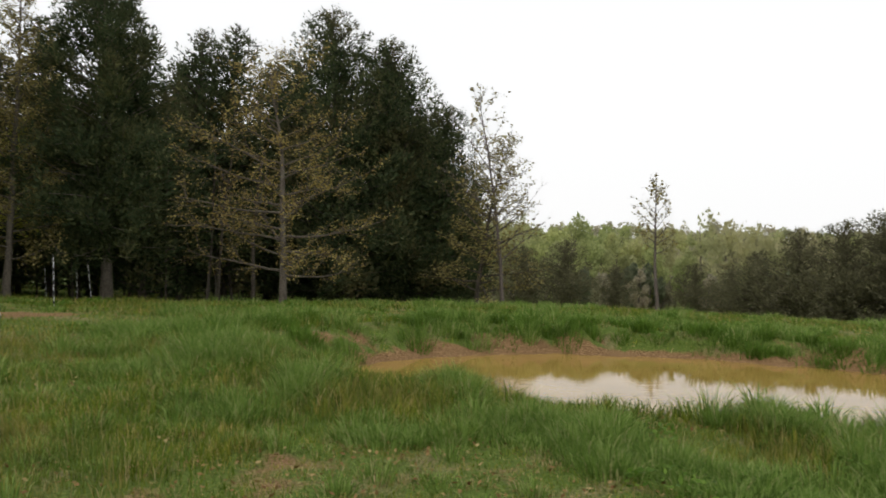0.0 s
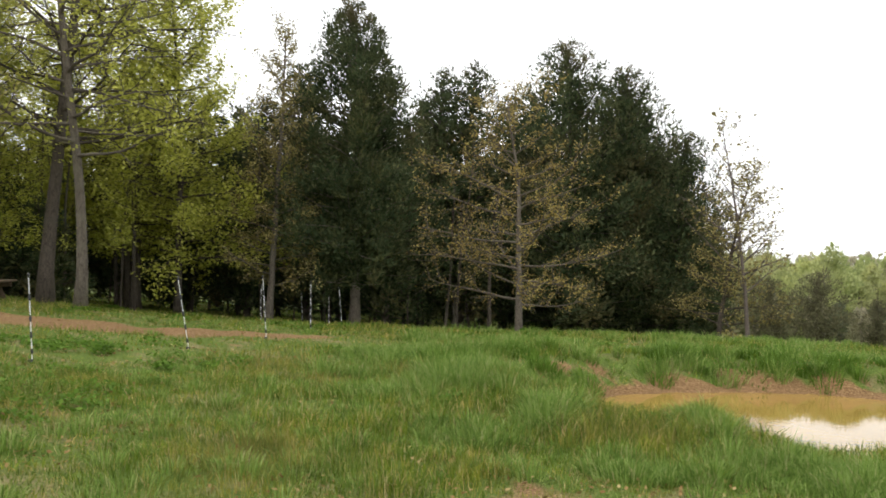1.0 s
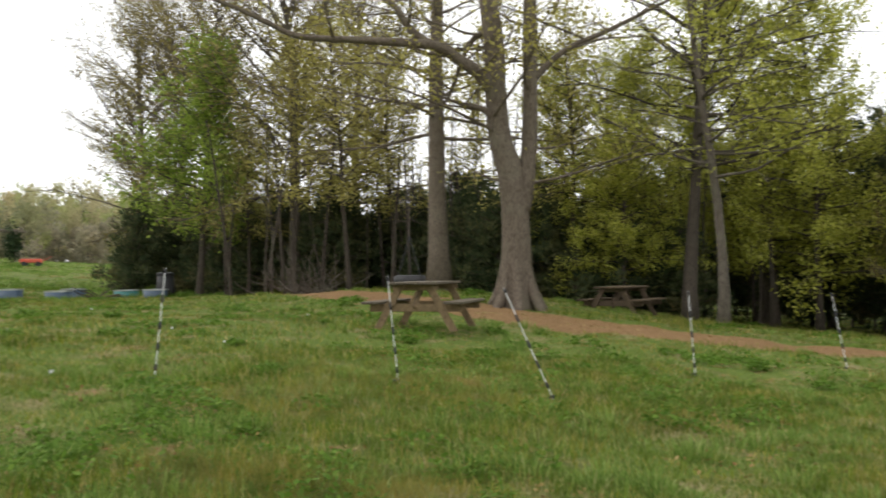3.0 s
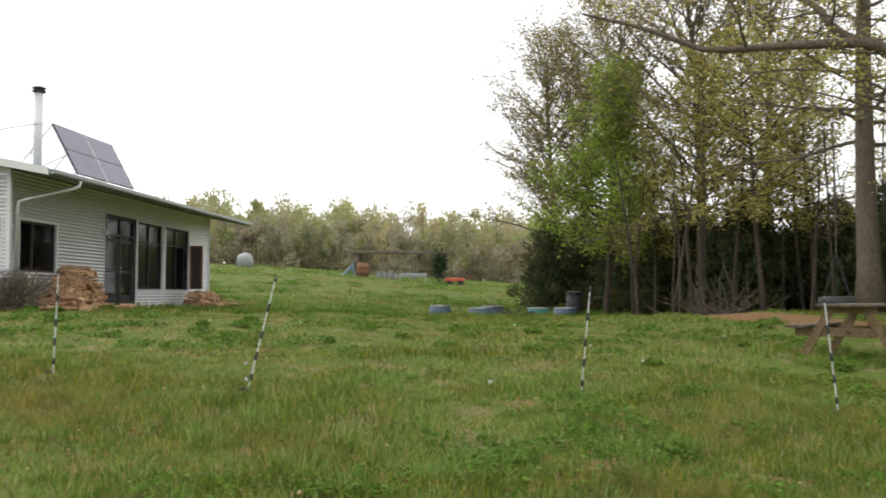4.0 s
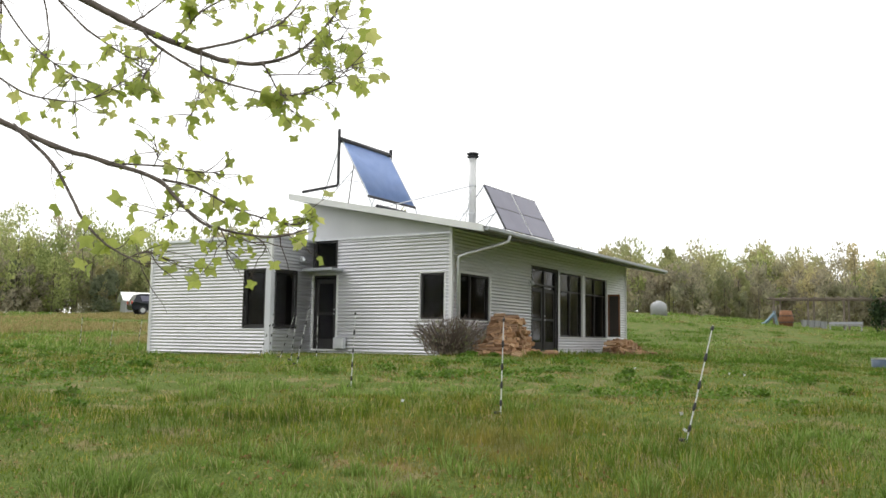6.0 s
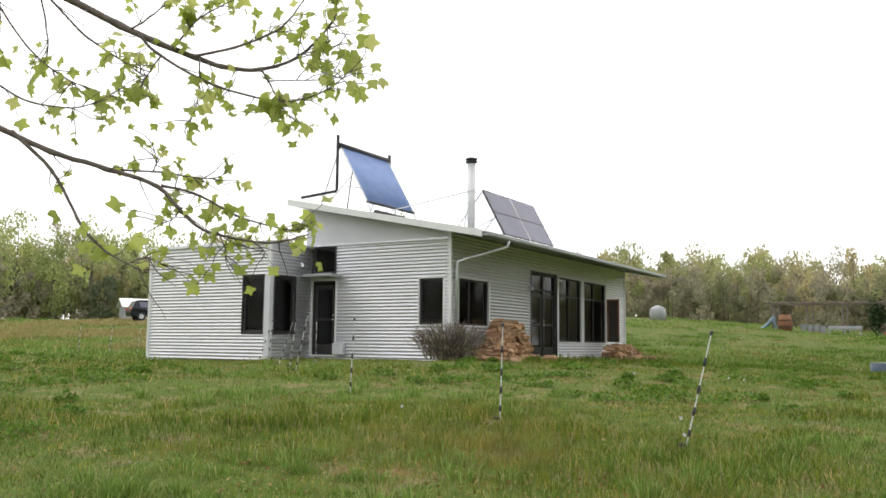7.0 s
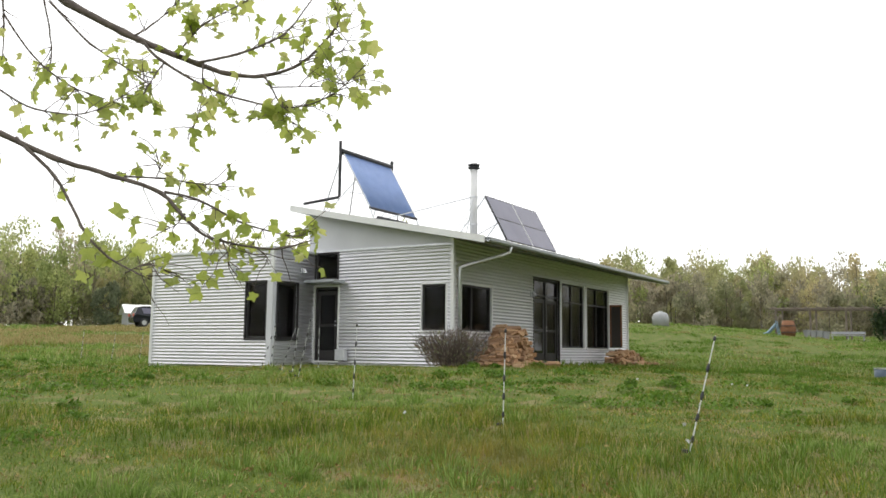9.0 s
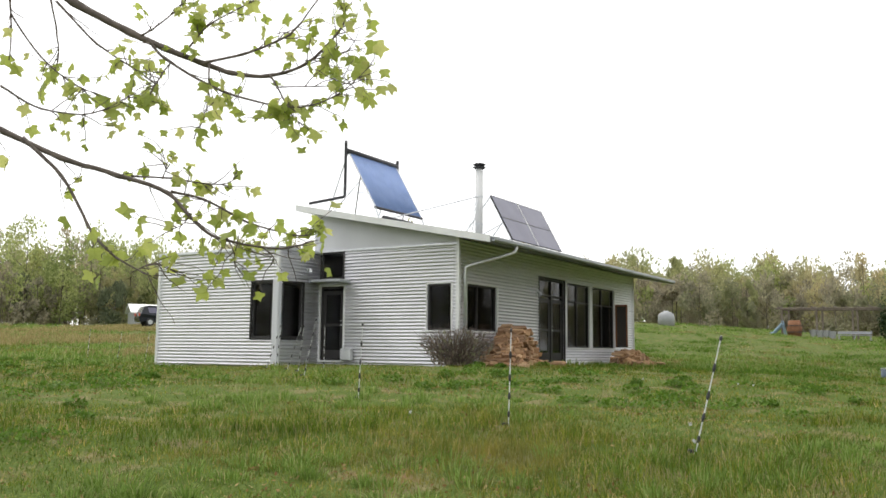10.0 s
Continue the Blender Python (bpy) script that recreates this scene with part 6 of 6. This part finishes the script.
def tall_zone(x, y):
    """Where the grass stands uncut: round the pond and in rank tufts."""
    s = shore_dist(x, y)
    zone = (1 - sstep(1.4, 3.4, s)) * (0.25 + 0.75 * sstep(0.3, 1.3, s)) * (1.0 - 0.35 * sstep(14, 18, y))
    zone = np.maximum(zone, sstep(17, 20, y) * (1 - sstep(24, 27, y)) * sstep(-12, -6, x) * (1 - sstep(8, 14, x)) * 0.55)
    tuft = sstep(0.66, 0.82, vnoise(x * 1.9, y * 1.9, 41)) * sstep(0.4, 0.6, vnoise(x * 0.45, y * 0.45, 47))
    return np.clip(zone * (0.2 + 0.8 * sstep(0.3, 0.65, vnoise(x * 1.9, y * 1.9, 43))) + 0.55 * tuft * (1 - zone), 0, 1)


def lawn(name, n, r0, r1, segs, wide, label):
    x, y = scatter(rng, n, r0, r1)
    s = shore_dist(x, y)
    keep = (s > 0.05) & (rng.uniform(0, 1, n) > bare_amount(x, y) * 1.15 - 0.1)
    p = (x - HX) * math.cos(radians(HROT)) + (y - HY) * math.sin(radians(HROT))
    q = -(x - HX) * math.sin(radians(HROT)) + (y - HY) * math.cos(radians(HROT))
    keep &= ~((p > -1.85) & (p < LONG) & (q > -0.1) & (q < 9.7))
    x, y = x[keep], y[keep]
    tz = tall_zone(x, y)
    patch = vnoise(x * 0.5, y * 0.5, 51)
    h = (0.048 + 0.080 * sstep(0.25, 0.8, patch) * (0.4 + 0.9 * vnoise(x * 2.3, y * 2.3, 53)) + 0.13 * tz) * rng.uniform(0.45, 1.45, len(x))
    d = np.hypot(x, y)
    w = wide * (0.8 + 0.5 * tz) * (1 + d / 14) * rng.uniform(0.6, 1.4, len(x))
    b = blades(x, y, h, w, rng, segs)
    if segs == 1:
        tagged(part(name, fast_mesh(name, b, 3, M_GRASS), M_GRASS), label, "grass", kind="stuff")
    else:
        tagged(part(name, blade_mesh(name, b, M_GRASS), M_GRASS), label, "grass", kind="stuff")


lawn("near_grass", 260000, 3.6, 12, 2, 0.0048, "rough uncut spring grass, lush near the pond")
lawn("meadow_grass", 330000, 11, 45, 1, 0.009, "rough meadow grass with taller tufts")
lawn("field_grass", 60000, 40, 95, 1, 0.012, "rough grass on the rising field")


def clumps(name, cx, cy, h, spread, per, wide, label, material=M_REED):
    """Rank tufts: blades that lean outwards from common roots."""
    k = len(cx)
    n = k * per
    i = np.repeat(np.arange(k), per)
    a, q = rng.uniform(0, 6.28, n), np.sqrt(rng.uniform(0, 1, n))
    s = spread[i] * q
    x, y = cx[i] + s * np.cos(a), cy[i] + s * np.sin(a)
    hh = h[i] * rng.uniform(0.45, 1.15, n) * (1 - 0.3 * q)
    z = height(x, y)
    out = np.c_[np.cos(a), np.sin(a), np.zeros(n)] * (hh * (0.15 + 0.75 * q) * rng.uniform(0.4, 1.2, n))[:, None]
    w = wide * (1 + np.hypot(x, y) / 22) * rng.uniform(0.6, 1.4, n)
    t = a + np.pi / 2 + rng.normal(0, 0.9, n)
    side = np.c_[np.cos(t), np.sin(t), np.zeros(n)] * (w * 0.5)[:, None]
    base = np.c_[x, y, z - 0.01]
    up = np.c_[np.zeros(n), np.zeros(n), hh]
    mid = base + up * 0.6 + out * 0.35
    tip = base + up * (1 - 0.25 * q)[:, None] + out
    ok = shore_dist(x, y) > 0.0
    v = np.stack([base - side, base + side, mid + side * 0.75, tip, mid - side * 0.75], 1)[ok]
    tagged(part(name, blade_mesh(name, v, material), material), label, "grass", kind="stuff")


def spots_in(n, r0, r1, a0, a1, test):
    x, y = scatter(rng, n, r0, r1, a0, a1, 1.2)
    keep = test(x, y)
    return x[keep], y[keep]


x, y = spots_in(2500, 4.5, 14.6, -40, 18, lambda x, y: ((y < 10.8) | (x < 0.4)) & (shore_dist(x, y) > 0.25) & (shore_dist(x, y) < 3.4) & (vnoise(x * 1.3, y * 1.3, 61) > 0.46) & (bare_amount(x, y) < 0.5))
clumps("bank_grass", x, y, rng.uniform(0.20, 0.46, len(x)) * (0.55 + 0.45 * sstep(0.3, 1.0, shore_dist(x, y))) * (1 - 0.5 * sstep(1.6, 3.2, shore_dist(x, y))), rng.uniform(0.10, 0.26, len(x)), 150, 0.0062, "lush tall grass clumps on the near pond bank")
x, y = spots_in(1500, 11, 27, -38, 24, lambda x, y: (shore_dist(x, y) > 0.25) & (y > 10.5) & (vnoise(x * 0.9, y * 0.9, 63) > 0.55) & (x > -5 + 3 * vnoise(x, y, 64)))
clumps("crest_grass", x, y, rng.uniform(0.12, 0.36, len(x)), rng.uniform(0.12, 0.36, len(x)), 105, 0.0075, "tall uneven grass clumps beyond the pond")
x, y = spots_in(900, 11, 22, -38, 16, lambda x, y: (shore_dist(x, y) > 0.15) & (shore_dist(x, y) < 2.2) & (y > 11) & (vnoise(x * 1.2, y * 1.2, 68) > 0.42))
clumps("far_bank_grass", x, y, rng.uniform(0.16, 0.40, len(x)), rng.uniform(0.12, 0.30, len(x)), 120, 0.0075, "dark green tufts on the far bank of the pond", M_WEED)
x, y = spots_in(2000, 4.6, 30, -40, 140, lambda x, y: (vnoise(x * 0.35, y * 0.35, 65) > 0.45) & (bare_amount(x, y) < 0.4) & (shore_dist(x, y) > 2.5) & ~((x < -20) & (y < 1)))
clumps("lawn_tufts", x, y, rng.uniform(0.09, 0.22, len(x)), rng.uniform(0.07, 0.22, len(x)), 85, 0.0058, "darker green grass tufts in the lawn")
def clear_of_house(x, y):
    p = (x - HX) * math.cos(radians(HROT)) + (y - HY) * math.sin(radians(HROT))
    q = -(x - HX) * math.sin(radians(HROT)) + (y - HY) * math.cos(radians(HROT))
    return ~((p > WING_X - 0.6) & (p < LONG + 0.6) & (q > -0.6) & (q < WING_Y1 + 0.6))


x, y = spots_in(750, 4.8, 30, -40, 134, lambda x, y: (vnoise(x * 0.3, y * 0.3, 91) > 0.5) & (shore_dist(x, y) > 1.3) & clear_of_house(x, y))
w_i = np.repeat(np.arange(len(x)), 110)
w_a, w_q = rng.uniform(0, 6.28, len(w_i)), np.sqrt(rng.uniform(0, 1, len(w_i)))
w_s = rng.uniform(0.12, 0.45, len(x))[w_i]
wx, wy = x[w_i] + np.cos(w_a) * w_q * w_s, y[w_i] + np.sin(w_a) * w_q * w_s
wz = height(wx, wy) + 0.02 + rng.uniform(0.05, 0.16, len(x))[w_i] * rng.uniform(0, 1, len(w_i)) * (1 - 0.6 * w_q ** 2)
tagged(part("lawn_weeds", fast_mesh("lawn_weeds", leaf_quads(rng, np.c_[wx, wy, wz], 0.019 + 0.0011 * np.hypot(wx, wy)[:, None], 0.8, 0.55), 4, M_WEED), M_WEED), "dark green broad-leaved weeds in the lawn", "weeds", kind="stuff")
x, y = spots_in(1500, 27, 75, 66, 108, lambda x, y: (vnoise(x * 0.22, y * 0.22, 93) > 0.48) & clear_of_house(x, y))
clumps("field_weeds", x, y, rng.uniform(0.1, 0.3, len(x)), rng.uniform(0.3, 0.9, len(x)), 60, 0.008, "dark green weed patches on the rising field", M_WEED)
x, y = spots_in(900, 27, 75, 66, 108, lambda x, y: (vnoise(x * 0.18, y * 0.18, 95) > 0.55) & clear_of_house(x, y))
clumps("field_thatch", x, y, rng.uniform(0.06, 0.2, len(x)), rng.uniform(0.3, 0.9, len(x)), 55, 0.008, "tan dry grass patches on the rising field", M_HAY)
x, y = spots_in(3200, 26, 95, 68, 134, lambda x, y: (vnoise(x * 0.15, y * 0.15, 67) > 0.3) & clear_of_house(x, y))
clumps("field_tufts", x, y, rng.uniform(0.1, 0.34, len(x)), rng.uniform(0.3, 0.8, len(x)), 30, 0.012, "rank weeds and tufts on the rising field")

x, y = spots_in(1900, 34, 92, 115, 136, lambda x, y: vnoise(x * 0.12, y * 0.12, 69) > 0.3)
clumps("dry_field_grass", x, y, rng.uniform(0.15, 0.4, len(x)), rng.uniform(0.4, 1.0, len(x)), 45, 0.009, "tall dry straw-coloured grass at the field's end", M_HAY)
x, y = spots_in(1900, 4.6, 26, -40, 134, lambda x, y: (vnoise(x * 0.8, y * 0.8, 71) > 0.56) & (shore_dist(x, y) > 1.5) & ~((x < -20) & (y < 1)))
clumps("thatch", x, y, rng.uniform(0.03, 0.08, len(x)), rng.uniform(0.1, 0.3, len(x)), 45, 0.006, "patches of last year's dry grass in the lawn", M_HAY)

# Arching tufts on the near shore, dark clumps on the far bank
def tuft(x, y, h, n, seed, w=0.016):
    r2 = np.random.default_rng(seed)
    t = thing("sedge_tuft", pose(x, y, gz(x, y) - 0.02), "arching dark green sedge tuft on the pond bank", "grass tuft", "sedge tufts")
    g2 = Geo()
    for _ in range(n):
        a = r2.uniform(0, 6.28)
        b, hh = r2.uniform(0.2, 1.0), h * r2.uniform(0.6, 1.15)
        d, s = np.array([math.cos(a), math.sin(a), 0]), np.array([-math.sin(a), math.cos(a), 0]) * w
        f = np.linspace(0, 1, 6)
        mid = d[None] * (b * hh * 0.9 * f ** 1.8)[:, None] + np.array([0, 0, 1.0])[None] * (hh * (f - 0.45 * b * f ** 3))[:, None] + r2.normal(0, 0.03, 3) * np.array([1, 1, 0])
        wd = np.array([0.6, 1, 0.95, 0.75, 0.45, 0.05])[:, None] * s[None]
        v = np.stack([mid - wd, mid + wd], 1).reshape(-1, 3)
        g2.add(v, [(2 * i, 2 * i + 1, 2 * i + 3, 2 * i + 2) for i in range(5)])
    part("foliage", g2, M_REED, t)


for k, (x, y, h, n) in enumerate(((3.35, 8.15, 0.48, 44), (3.95, 8.1, 0.45, 46), (4.75, 7.75, 0.42, 40), (5.35, 7.75, 0.5, 50), (2.35, 8.7, 0.3, 40), (1.6, 9.2, 0.28, 50), (0.75, 9.7, 0.3, 60),
                                  (3.0, 15.5, 0.36, 110), (6.9, 14.2, 0.36, 100), (8.0, 13.6, 0.3, 70), (1.3, 15.2, 0.3, 60), (4.9, 15.2, 0.3, 60), (-0.2, 14.9, 0.28, 60), (5.9, 14.9, 0.3, 60), (0.3, 15.4, 0.3, 70), (2.1, 16.2, 0.3, 80))):
    tuft(x, y, h, n, 200 + k, 0.011 if k < 4 else 0.005)

# Fallen leaves and straw in the grass
k = 24000
x, y = scatter(rng, k, 3.6, 20, -40, 140)
keep = (shore_dist(x, y) > 0.2) & (vnoise(x * 1.3, y * 1.3, 21) > 0.5)
x, y = x[keep], y[keep]
c = np.c_[x, y, height(x, y) + rng.uniform(0.005, 0.05, len(x))]
tagged(part("leaf_litter", fast_mesh("leaf_litter", leaf_quads(rng, c, 0.02, 0.9, 0.55), 4, M_STRAW), M_STRAW), "dry brown fallen leaves and straw in the grass", "leaf litter", kind="stuff")

# Dandelion clocks
for k in range(11):
    X, Y = polar(rng.uniform(60, 108), rng.uniform(8, 16))
    t = thing("dandelion", pose(X, Y, gz(X, Y)), "dandelion clock, white and fluffy, on a thin stalk", "flower", "dandelions")
    part("stalk", Geo().tube([(0, 0, 0), (0.01, 0, 0.07), (0.015, 0, 0.13)], 0.003, 4), M_REED, t)
    part("seed_head", fast_mesh("seed_head", frond_quads(rng, rng.normal(0, 0.004, (60, 3)) + np.array([0.015, 0, 0.14]), rng.normal(0, 1, (60, 3)), 0.019, 0.25), 4, M_WHITE), M_WHITE, t)
